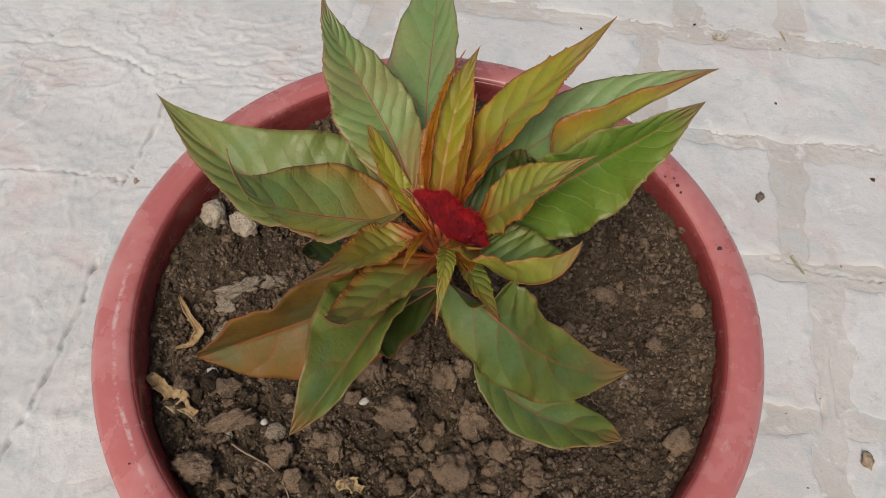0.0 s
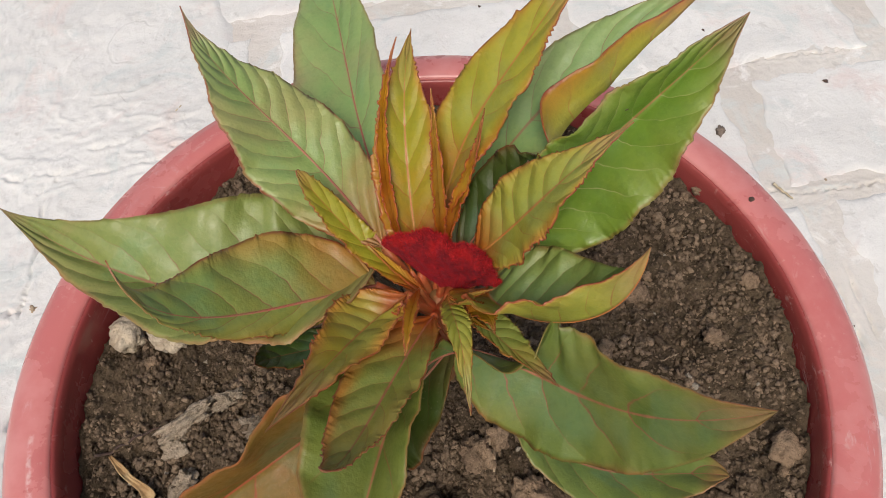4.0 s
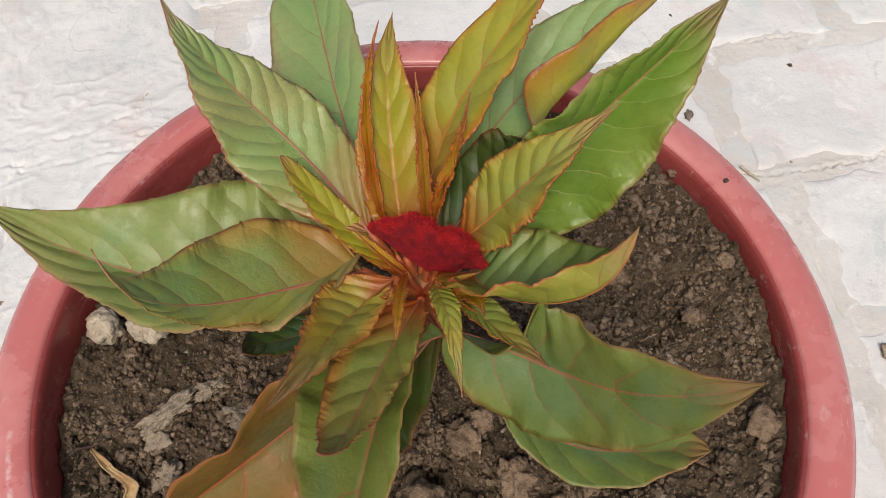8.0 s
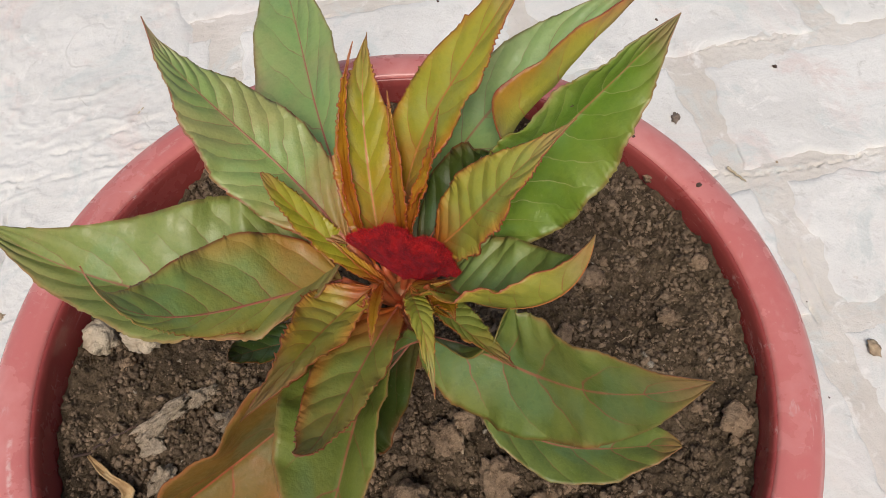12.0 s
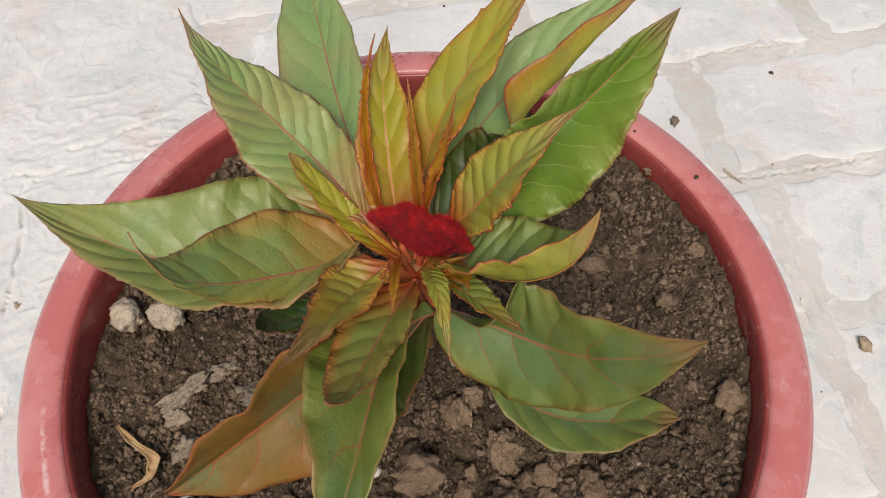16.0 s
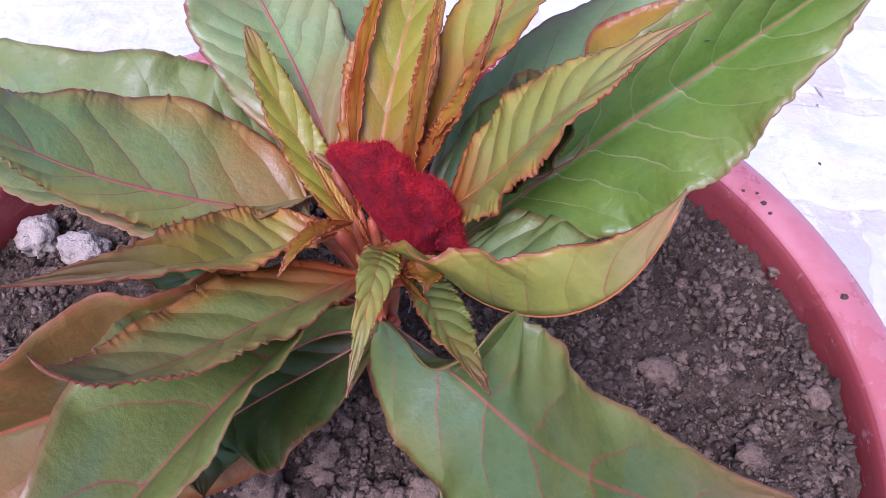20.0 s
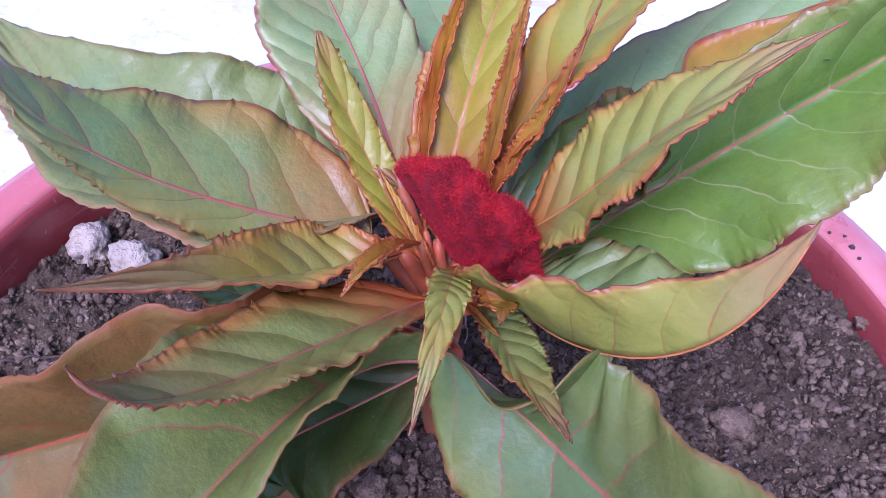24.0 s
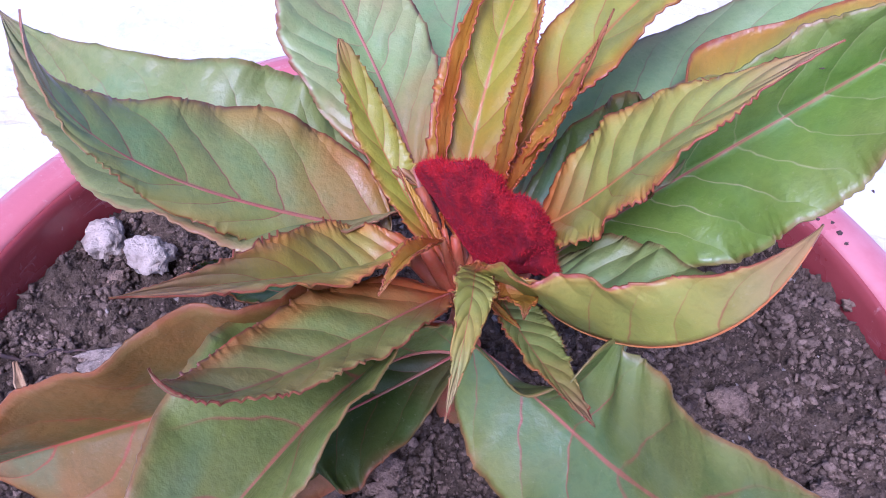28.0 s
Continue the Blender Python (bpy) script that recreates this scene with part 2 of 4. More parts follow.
    col = n.mix(n.math("MULTIPLY", n.ramp(base, (0.55 if slim else 0.26 if name == "dew" else 0.42 if name == "golden" else 0.30) if warm else 0.3 if name == "pale" else 0.2, 0.04), 0.0 if name == "sage" else 0.4 if name == "dew" else 0.92 if warm else 0.7 if name == "pale" else 0.35), col, (0.40, 0.072, 0.008) if warm or name == "pale" else vein)
    col = n.mix(n.math("MULTIPLY", n.ramp(n.math("ADD", a, n.math("MULTIPLY", n.math("SUBTRACT", patch, 0.5), 0.05)), 0.05 if name in ("young", "golden", "olive", "rust") else 0.035, 0.01), 0.7), col, vein)
    col = n.mix(n.math("MULTIPLY", n.ramp(fine, 0.62, 0.72), 0.12), col, (0.5, 0.45, 0.3))
    col = n.mix(n.math("MULTIPLY", n.ramp(blotch, 0.48, 0.68), 0.22), col, tuple(0.6 * x for x in inner))
    # blade puffed between its veins
    puff = n.math("POWER", n.ramp(gap, 0.5, 0.05), 0.5)
    relief = n.math("MULTIPLY", puff, 0.1 if slim else 0.5 if warm else 0.65)
    relief = n.math("ADD", relief, n.math("ADD", n.math("MULTIPLY", cell, 0.035), n.math("ADD", n.math("MULTIPLY", blotch, 0.5), n.math("MULTIPLY", patch, 0.4))))
    n.bump(relief, 0.7, 0.0009)
    n.put(n.bsdf.inputs["Coat Weight"], 0.1 if name in ("dark", "red", "rust") else 0.3)
    n.put(n.bsdf.inputs["Coat Roughness"], 0.45)
    n.finish(col, n.ramp(blotch, 0.35, 0.65, rough - 0.06, rough + 0.12), {"sage": 0.45, "dark": 0.2, "green": 0.6, "red": 0.3, "pale": 0.65, "dew": 0.6, "moss": 0.5, "olive": 0.5, "young": 0.4}.get(name, 0.45))
    thin = n.add("ShaderNodeBsdfTranslucent")
    n.put(thin.inputs[0], col)
    both = n.add("ShaderNodeMixShader")
    both.inputs[0].default_value = lit
    n.tree.links.new(n.bsdf.outputs[0], both.inputs[1])
    n.tree.links.new(thin.outputs[0], both.inputs[2])
    n.tree.links.new(both.outputs[0], n.out.inputs[0])
    return n.mat


def plain_material(name, a, b, scale, rough, relief=0.4, deep=0.0008, specular=0.4):
    n = Nodes(name)
    at = n.place()
    x, fine = n.noise(scale, 5, 0.6, at), n.noise(scale * 8, 4, 0.65, at)
    col = n.mix(n.ramp(x, 0.35, 0.65), a, b)
    n.bump(n.math("ADD", x, n.math("MULTIPLY", fine, 0.5)), relief, deep)
    return n.finish(col, rough, specular)


def flower_material(name, a, b):
    n = Nodes(name)
    at = n.place()
    x = n.noise(260, 5, 0.7, at)
    n.put(n.bsdf.inputs["Sheen Weight"], 0.12)
    n.put(n.bsdf.inputs["Sheen Tint"], (0.9, 0.15, 0.3))
    n.bump(n.noise(1400, 3, 0.7, at), 0.8, 0.0012)
    return n.finish(n.mix(n.ramp(x, 0.35, 0.65), a, b), 0.7, 0.3)


BRICK = paving_material("worn_brick", (0.735, 0.735, 0.715), (0.66, 0.655, 0.635), (0.26, 0.255, 0.245))
MORTAR = paving_material("mortar", (0.665, 0.64, 0.60), (0.57, 0.535, 0.49), (0.22, 0.21, 0.195))
# one plastic in two tones: the wall's shade and the rim's sheen are in the colours
POT = pot_material("shaded_red_plastic", (0.27, 0.048, 0.044), (0.31, 0.06, 0.055))
LIP = pot_material("lit_red_plastic", (0.55, 0.165, 0.155), (0.63, 0.25, 0.235))
# base darker than the crumbs, so shade in their gaps is partly colour
SOIL = soil_material("garden_soil", (0.19, 0.138, 0.090), (0.085, 0.061, 0.040))
CRUMB = crumb_material()
CLOD = soil_material("dry_clod", (0.47, 0.33, 0.218), (0.30, 0.208, 0.138))
CRUST = soil_material("crusted_clod", (0.64, 0.52, 0.39), (0.44, 0.345, 0.25))
PALE_STONE = plain_material("pale_stone", (0.58, 0.49, 0.37), (0.42, 0.34, 0.25), 140, 0.9, 0.9, 0.002, 0.15)
CHALK = plain_material("white_pebble", (0.62, 0.58, 0.52), (0.48, 0.44, 0.38), 160, 0.8)
DRY_LEAF = plain_material("dry_leaf", (0.50, 0.36, 0.19), (0.33, 0.20, 0.09), 130, 0.75)
MUD = plain_material("mud", (0.24, 0.19, 0.15), (0.13, 0.10, 0.08), 200, 0.95)
ROOT = plain_material("dry_root", (0.45, 0.35, 0.24), (0.28, 0.20, 0.13), 200, 0.85)
STRAW = plain_material("straw", (0.60, 0.52, 0.38), (0.42, 0.34, 0.22), 200, 0.7)
SPECK = plain_material("dark_grit", (0.10, 0.06, 0.045), (0.05, 0.035, 0.03), 300, 0.9)
STEM = plain_material("reddish_stem", (0.42, 0.13, 0.06), (0.36, 0.20, 0.07), 180, 0.45)
STALK = plain_material("orange_red_stalk", (0.46, 0.095, 0.035), (0.38, 0.12, 0.04), 150, 0.42)
RIB = plain_material("pink_midrib", (0.38, 0.11, 0.075), (0.33, 0.15, 0.085), 150, 0.45)
RIB_ORANGE = plain_material("orange_midrib", (0.50, 0.15, 0.04), (0.42, 0.20, 0.05), 150, 0.45)
CREST = flower_material("crimson_velvet", (0.34, 0.004, 0.005), (0.16, 0.002, 0.004))
BRISTLE = flower_material("crimson_bristles", (0.56, 0.014, 0.012), (0.38, 0.006, 0.010))
LEAF = {
    "pale": leaf_material("pale", (0.25, 0.36, 0.095), (0.44, 0.41, 0.16), (0.46, 0.18, 0.07), (0.42, 0.15, 0.09), 0.4),
    "dew": leaf_material("dew", (0.18, 0.27, 0.055), (0.34, 0.29, 0.055), (0.38, 0.19, 0.025), (0.34, 0.07, 0.06), 0.38),
    "moss": leaf_material("moss", (0.19, 0.275, 0.06), (0.33, 0.305, 0.09), (0.44, 0.17, 0.08), (0.38, 0.11, 0.085), 0.44),
    "olive": leaf_material("olive", (0.22, 0.27, 0.055), (0.40, 0.29, 0.06), (0.44, 0.16, 0.03), (0.38, 0.085, 0.06)),
    "young": leaf_material("young", (0.30, 0.32, 0.045), (0.46, 0.33, 0.045), (0.50, 0.14, 0.02), (0.40, 0.09, 0.045)),
    "golden": leaf_material("golden", (0.35, 0.34, 0.028), (0.50, 0.33, 0.02), (0.50, 0.14, 0.018), (0.50, 0.13, 0.04), 0.38, 0.2),
    "rust": leaf_material("rust", (0.50, 0.28, 0.02), (0.50, 0.18, 0.018), (0.44, 0.06, 0.01), (0.48, 0.075, 0.015), 0.38, 0.2),
    "blue": leaf_material("blue", (0.27, 0.43, 0.14), (0.40, 0.45, 0.17), (0.40, 0.25, 0.13), (0.42, 0.16, 0.11), 0.38, 0.28),
    "green": leaf_material("green", (0.14, 0.265, 0.025), (0.25, 0.315, 0.045), (0.32, 0.17, 0.06), (0.44, 0.14, 0.07)),
    "sage": leaf_material("sage", (0.10, 0.16, 0.03), (0.22, 0.25, 0.045), (0.34, 0.14, 0.055), (0.40, 0.11, 0.075)),
    "red": leaf_material("red", (0.15, 0.12, 0.022), (0.28, 0.115, 0.022), (0.40, 0.085, 0.03), (0.46, 0.07, 0.04), 0.45),
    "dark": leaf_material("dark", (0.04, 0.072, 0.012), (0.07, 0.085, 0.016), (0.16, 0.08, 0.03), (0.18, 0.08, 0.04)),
}


# ---- mesh helpers ----
def mesh_of(name, verts, faces, material, uvs=None, smooth=True):
    me = bpy.data.meshes.new(name)
    me.from_pydata([tuple(v) for v in verts], [], [tuple(int(i) for i in f) for f in faces])
    if uvs is not None:
        layer = me.uv_layers.new(name="UVMap")
        loops = np.empty(len(me.loops), dtype=np.int32)
        me.loops.foreach_get("vertex_index", loops)
        layer.data.foreach_set("uv", np.asarray(uvs, dtype=np.float32)[loops].ravel())
    me.polygons.foreach_set("use_smooth", [smooth] * len(me.polygons))
    me.materials.append(material)
    me.update()
    return me


def part(name, me, parent=None, label=""):
    ob = new(name, me)
    ob.parent = parent
    return tagged(ob, label) if label else ob


def grid_faces(rows, cols, wrap=False):
    out = []
    for i in range(rows - 1):
        for j in range(cols if wrap else cols - 1):
            k = (j + 1) % cols
            out.append((i * cols + j, i * cols + k, (i + 1) * cols + k, (i + 1) * cols + j))
    return out


def lathe(profile, sides, wobble=0.0):
    ang = np.linspace(0, 2 * math.pi, sides, endpoint=False)
    pts = []
    for k, (r, z) in enumerate(profile):
        rr = r * (1 + wobble * (np.sin(2 * ang + 0.4) + 0.5 * np.sin(3 * ang + 1.3)))
        pts.append(np.stack([rr * np.cos(ang), rr * np.sin(ang), np.full(sides, z)], 1))
    return np.concatenate(pts), grid_faces(len(profile), sides, True)


def tube(points, radii, sides=8):
    """A tapered tube along points, closed at both ends."""
    pts = np.asarray(points, float)
    radii = np.broadcast_to(np.asarray(radii, float), len(pts))
    tan = np.gradient(pts, axis=0)
    tan /= np.linalg.norm(tan, axis=1, keepdims=True) + 1e-12
    ref = np.array([0.31, 0.17, 0.93]) if abs(tan[0] @ (0.31, 0.17, 0.93)) < 0.9 else np.array([0.9, -0.3, 0.1])
    verts = []
    for p, t, r in zip(pts, tan, radii):
        s = np.cross(t, ref)
        s /= np.linalg.norm(s)
        b = np.cross(t, s)
        for k in range(sides):
            a = 2 * math.pi * k / sides
            verts.append(p + r * (math.cos(a) * s + math.sin(a) * b))
    faces = grid_faces(len(pts), sides, True)
    faces += [tuple(range(sides))[::-1], tuple(range((len(pts) - 1) * sides, len(pts) * sides))]
    return np.array(verts), faces


def fbm(p, scale, octaves=4):
    return noise.fractal(Vector(p) * scale, 0.8, 2.1, octaves)


def lump(name, material, size, rough, seed, detail=3):
    """An uneven stone or clod with its base at z = 0."""
    bm = bmesh.new()
    bmesh.ops.create_icosphere(bm, subdivisions=detail, radius=1.0)
    off = Vector((seed * 3.7, seed * 1.9, seed * 5.3))
    for v in bm.verts:
        d = v.co.normalized()
        k = 1 + rough * noise.fractal(d * 1.5 + off, 0.7, 2.0, 4) + 0.4 * rough * noise.fractal(d * 5 + off, 0.6, 2.2, 4)
        k -= 0.5 * rough * noise.voronoi(d * 1.6 + off)[0][0]
        v.co = Vector((d.x * k * size[0], d.y * k * size[1], d.z * k * size[2]))
    low = min(v.co.z for v in bm.verts)
    for v in bm.verts:
        v.co.z -= low
    me = bpy.data.meshes.new(name)
    bm.to_mesh(me)
    bm.free()
    me.polygons.foreach_set("use_smooth", [True] * len(me.polygons))
    me.materials.append(material)
    return me


# ---- ground: one sheet of worn mortar to the horizon, with bricks set in it ----
SKEW = radians(-3.5)
GV, GF = [], []
ring = [0.0, 0.3, 0.8, 2.0, 6.0, 30.0, 300.0, 2500.0]
for r in ring:
    for k in range(48):
        a = 2 * math.pi * k / 48
        GV.append((r * math.cos(a), r * math.sin(a), -0.0060))
GF = grid_faces(len(ring), 48, True)
ground = tagged(new("ground", mesh_of("ground", GV, GF, MORTAR, smooth=False)), "worn pale grey cement mortar ground between the bricks", "ground", kind="structure")

# ---- the pot ----
pot = tagged(new("flower_pot"), "round pinkish-red plastic flower pot with a rolled rim", "flower pot")
POT_Y = 0.0045  # the pot's middle
wall_profile = [(0.0, 0.0), (0.095, 0.0), (0.099, 0.003), (0.104, 0.03), (0.111, 0.08), (0.119, 0.14), (0.127, 0.190), (0.1305, 0.199),
                (0.1282, 0.2188), (0.1272, 0.2190), (0.1264, 0.2182), (0.1259, 0.2150), (0.1252, 0.2), (0.1190, 0.16), (0.110, 0.10), (0.100, 0.03), (0.095, 0.008), (0.0, 0.008)]
part("body", mesh_of("body", *lathe(wall_profile, 128, 0.002), POT), pot, "red plastic wall of the pot, darkened in colour for its shade")
lip = [(0.1300, 0.1985), (0.1360, 0.1970), (0.1420, 0.1990), (0.1448, 0.2045), (0.1455, 0.2105), (0.1444, 0.2152), (0.1414, 0.2188), (0.1368, 0.2205),
       (0.1318, 0.2208), (0.1288, 0.2203), (0.1277, 0.2195), (0.1275, 0.2184), (0.1280, 0.2150), (0.1296, 0.2000), (0.1300, 0.1985)]
part("rim", mesh_of("rim", *lathe(lip, 160, 0.002), LIP), pot, "rolled glossy pinkish-red rim with scuffs and a painted highlight streak")
pot.location.y = POT_Y

# ---- soil ----
def soil_height(x, y):
    r = math.hypot(x, y - POT_Y)
    h = 0.2022 + 0.024 * x + 0.0035 * max(0.0, min(1.0, (x - 0.085) / 0.03)) + 0.004 * noise.fractal(Vector((x * 14, y * 14, 0.3)), 0.9, 2.0, 3)
    h += 0.0030 * noise.fractal(Vector((x * 70, y * 70, 2.3)), 0.7, 2.1, 4)
    bend = noise.noise_vector(Vector((x * 160, y * 160, 1.1))) * 0.0022
    q = Vector((x + bend.x, y + bend.y, 0.0))
    h += 0.0044 * (0.42 - noise.voronoi(q * 120)[0][0]) + 0.0036 * (0.42 - noise.voronoi(q * 310 + Vector((3, 1, 0)))[0][0])
    h += 0.0019 * (0.42 - noise.voronoi(q * 720 + Vector((7, 2, 0)))[0][0])
    return h + 0.004 * math.exp(-((r / 0.04) ** 2)) + 0.003 * max(0.0, (r - 0.09) / 0.03)


rings, spokes = 240, 1000
sv = []
for i in range(rings + 1):
    r = 0.1250 * (i / rings) ** 0.8
    for k in range(spokes):
        a = 2 * math.pi * k / spokes
        x, y = r * math.cos(a), POT_Y + r * math.sin(a)
        sv.append((x, y, soil_height(x, y)))
soil = tagged(new("soil", mesh_of("soil", sv, grid_faces(rings + 1, spokes, True), SOIL)), "dry crumbly brown garden soil filling the pot", "soil", kind="stuff")

# ---- the plant ----
plant = tagged(new("cockscomb_plant"), "young cockscomb plant with green and orange leaves and a crimson crest", "plant")
AXIS = np.array([0.002, 0.006])
stem_pts = [(AXIS[0] + 0.001 * math.sin(9 * s), AXIS[1] + 0.001 * math.cos(7 * s), 0.192 + 0.073 * s) for s in np.linspace(0, 1, 14)]
part("stem", mesh_of("stem", *tube(stem_pts, np.linspace(0.0042, 0.0026, 14), 14), STEM), plant, "thick reddish fleshy stem")
leaf_rng = np.random.default_rng(7)


def add_leaf(kind, points, roll, width, shape, fold, under=None, hump=None, curl=None):
    """A leaf: midrib control points in mm from base to tip, roll at base and tip in radians, widths of its left and right
    half in mm, how its outline swells, the angles by which the two halves rise from the midrib; hump: where, how far along and by
    what angle its left half stands up more; curl: from which share of its right half that half turns up, by what angle, and where that begins and is full."""
    P = np.array(points) / 1000
    n_v, n_u = 180, 11
    s = np.linspace(0.0, 1.0, n_v)
    S = s[:, None]
    mid = (1 - S) ** 3 * P[0] + 3 * S * (1 - S) ** 2 * P[1] + 3 * S * S * (1 - S) * P[2] + S**3 * P[3]
    tan = 3 * (1 - S) ** 2 * (P[1] - P[0]) + 6 * S * (1 - S) * (P[2] - P[1]) + 3 * S * S * (P[3] - P[2])
    tan /= np.linalg.norm(tan, axis=1, keepdims=True)
    d = np.array([*(P[3] - P[0])[:2], 0.0])
    d /= np.linalg.norm(d)
    level = np.array([-d[1], d[0], 0.0])
    side = level - tan * (tan @ level)[:, None]
    side /= np.linalg.norm(side, axis=1, keepdims=True)
    up = np.cross(tan, side)
    turn = (roll[0] + (roll[1] - roll[0]) * s)[:, None]
    side, up = side * np.cos(turn) + up * np.sin(turn), up * np.cos(turn) - side * np.sin(turn)
    p, q = shape
    peak = p / (p + q)
    swell = s**p * (1 - s) ** q / (peak**p * (1 - peak) ** q)
    length = float(np.linalg.norm(np.diff(mid, axis=0), axis=1).sum())
    bite = {"young": 0.0010, "golden": 0.0008, "rust": 0.0012, "olive": 0.0009, "dew": 0.0007, "moss": 0.0006, "pale": 0.0006, "green": 0.0006}.get(kind, 0.0004)
    bite = min(bite, 0.00026 * max(width))
    teeth = max(8, int(length / 0.0034))
    verts, uvs = [], []
    phase = leaf_rng.uniform(0, 6.28, 6)
    tooth_size = leaf_rng.uniform(0.0, 1.2, (2, 2 * teeth + 4)) ** 1.5
    tooth_shift = leaf_rng.normal(0, 0.7, 64)
    for c in range(2 * n_u - 1):
        u = (c - (n_u - 1)) / (n_u - 1)
        h = 0 if u < 0 else 1
        a = abs(u)
        w = width[0 if u > 0 else 1] / 1000
        sign, rise = (1, fold[0]) if u > 0 else (-1, fold[1])
        run = s * teeth + phase[h] + np.interp(s, np.linspace(0, 1, 32), tooth_shift[h * 32:h * 32 + 32])
        run = np.maximum(run, 0.0)
        saw = (run % 1.0) ** 1.4 * tooth_size[h][np.minimum(run.astype(int), 2 * teeth + 3)]
        ww = w * swell + bite * (saw - 0.4) * a**5 * np.minimum(1, swell * 3)
        wave = 0.07 * w * np.sin(2 * math.pi * s * 4.3 + phase[2 + h]) * a**2 * swell
        wave += 0.018 * w * np.sin(2 * math.pi * s * 11 + phase[4 + h]) * a**3 * swell
        pucker = -(0.00009 if kind in ("dark", "red", "sage", "green", "blue") else 0.00018) * np.cos(2 * math.pi * RIBS[kind] * (s - 0.2 * a**1.25)) * np.sin(math.pi * min(a, 1.0)) * np.minimum(1, w * swell / 0.006) * min(1.0, max(0.0, (w - 0.005) / 0.008)) * (0.4 if kind == "dew" else 1.0)
        rise = np.full(n_v, rise)
        if hump and u > 0:
            rise = rise + hump[2] * np.exp(-(((s - hump[0]) / hump[1]) ** 2))
            wave = wave + 0.0011 * np.cos(2 * math.pi * (s - hump[0]) / 0.13) * math.sin(0.7 * math.pi * a) * np.exp(-(((s - hump[0] - 0.12) / 0.25) ** 2))
        ragged = 0.3 * bite * np.sin(2 * math.pi * run + 1.0) * a**6 * np.minimum(1, swell * 3)
        arch = 0.10 * w * swell * a * (1 - a)
        def arms(angle):
            c, e = np.cos(angle)[:, None], np.sin(angle)[:, None]
            return side * sign * c + up * e, up * c - side * sign * e

        out, nrm = arms(rise)
        reach = out * (a * ww)[:, None]
        if curl and u < 0 and a > curl[0]:
            full = np.clip((s - curl[2]) / (curl[3] - curl[2]), 0, 1)
            out2, nrm = arms(rise + curl[1] * full * full * (3 - 2 * full) * min(1.0, (a - curl[0]) / 0.12))
            reach = out * (curl[0] * ww)[:, None] + out2 * ((a - curl[0]) * ww)[:, None]
        verts.append(mid + reach + nrm * (wave + pucker + arch + ragged)[:, None])
        uvs.append(np.stack([np.full(n_v, 0.5 + 0.5 * u), s], 1))
    cols = 2 * n_u - 1
    verts = np.stack(verts, 1).reshape(-1, 3)
    uvs = np.stack(uvs, 1).reshape(-1, 2)
    blade = part("leaf", mesh_of("leaf", verts, grid_faces(n_v, cols), LEAF[kind], uvs), plant)
    if under:
        blade.data.materials.append(LEAF[under])
        for k, face in enumerate(blade.data.polygons):
            across, far = k % (cols - 1), k // (cols - 1) / n_v
            turned_up = across < (n_u - 1) * (1 - curl[0]) and far > (curl[2] + curl[3]) / 2 if curl else across < n_u - 1
            face.material_index = 1 if turned_up else 0
    thick = blade.modifiers.new("thickness", "SOLIDIFY")
    thick.thickness, thick.offset = 0.00035, 0.0
    # midrib with its leaf stalk, rooted on the stem
    root = np.array([*AXIS, min(0.259, max(0.218, P[0][2] - 0.25 * float(np.linalg.norm(P[0][:2] - AXIS)) - 0.006))])
    stalk = np.array([root + (P[0] - root) * k + np.array([0, 0, -0.0015]) * math.sin(math.pi * k) for k in np.linspace(0, 1, 7)[:-1]])
    big = 0.35 if under or kind == "sage" else min(1.0, (width[0] + width[1]) / 30)
    line = np.concatenate([stalk[-1:], mid[:-4:6] - up[:-4:6] * 0.0001])
    rad = (0.00016 + 0.00032 * big) * (1 - np.concatenate([[0], s[:-4:6]])) ** 0.8 + 0.00012
    part("stalk", mesh_of("stalk", *tube(np.concatenate([stalk, mid[:1]]), np.linspace(0.0011 + 0.0016 * big, 0.0004 + 0.0009 * big, len(stalk) + 1), 9), STALK), blade, "fleshy orange-red leaf stalk")
    part("midrib", mesh_of("midrib", *tube(line, rad, 7), RIB_ORANGE if kind in ("young", "rust", "golden") or under else RIB), blade, "reddish midrib of the leaf")
    return blade


add_leaf("moss", [(-10.0, 19.1, 270.2), (-33.9, 12.6, 263.0), (-67.4, 7.1, 275.4), (-117.6, 59.6, 276.6)], (0.20, -0.17), (22.6, 29.8), (1.00, 1.35), (0.54, 0.52))
add_leaf("dew", [(-14.1, 12.9, 268.1), (-46.8, 7.4, 278.5), (-65.7, -11.8, 303.8), (-68.7, 5.3, 319.1)], (-0.54, 0.36), (7.2, 20.3), (0.60, 1.59), (-0.10, 0.02))
add_leaf("pale", [(-9.5, 19.8, 276.0), (-26.8, 62.3, 283.1), (-47.4, 64.7, 303.2), (-51.0, 86.4, 313.8)], (-0.33, 0.83), (18.4, 14.7), (0.84, 1.56), (0.20, 0.11))
add_leaf("golden", [(-2.5, 10.0, 265.0), (-11.5, 18.5, 271.0), (-22.0, 29.0, 282.0), (-28.2, 35.4, 298.0)], (0.00, 0.00), (5.2, 4.8), (0.70, 0.60), (0.30, 0.30))
add_leaf("blue", [(-1.0, 19.8, 268.0), (-16.4, 63.0, 271.7), (-3.5, 115.6, 274.9), (-12.3, 169.1, 268.5)], (-0.15, -0.33), (19.4, 14.2), (0.84, 1.07), (0.11, 0.44))
add_leaf("golden", [(-1.0, 13.0, 270.0), (0.0, 30.0, 288.0), (2.0, 52.0, 300.0), (10.5, 72.4, 304.0)], (0.00, 0.00), (10.5, 10.5), (0.85, 1.45), (0.45, 0.45))
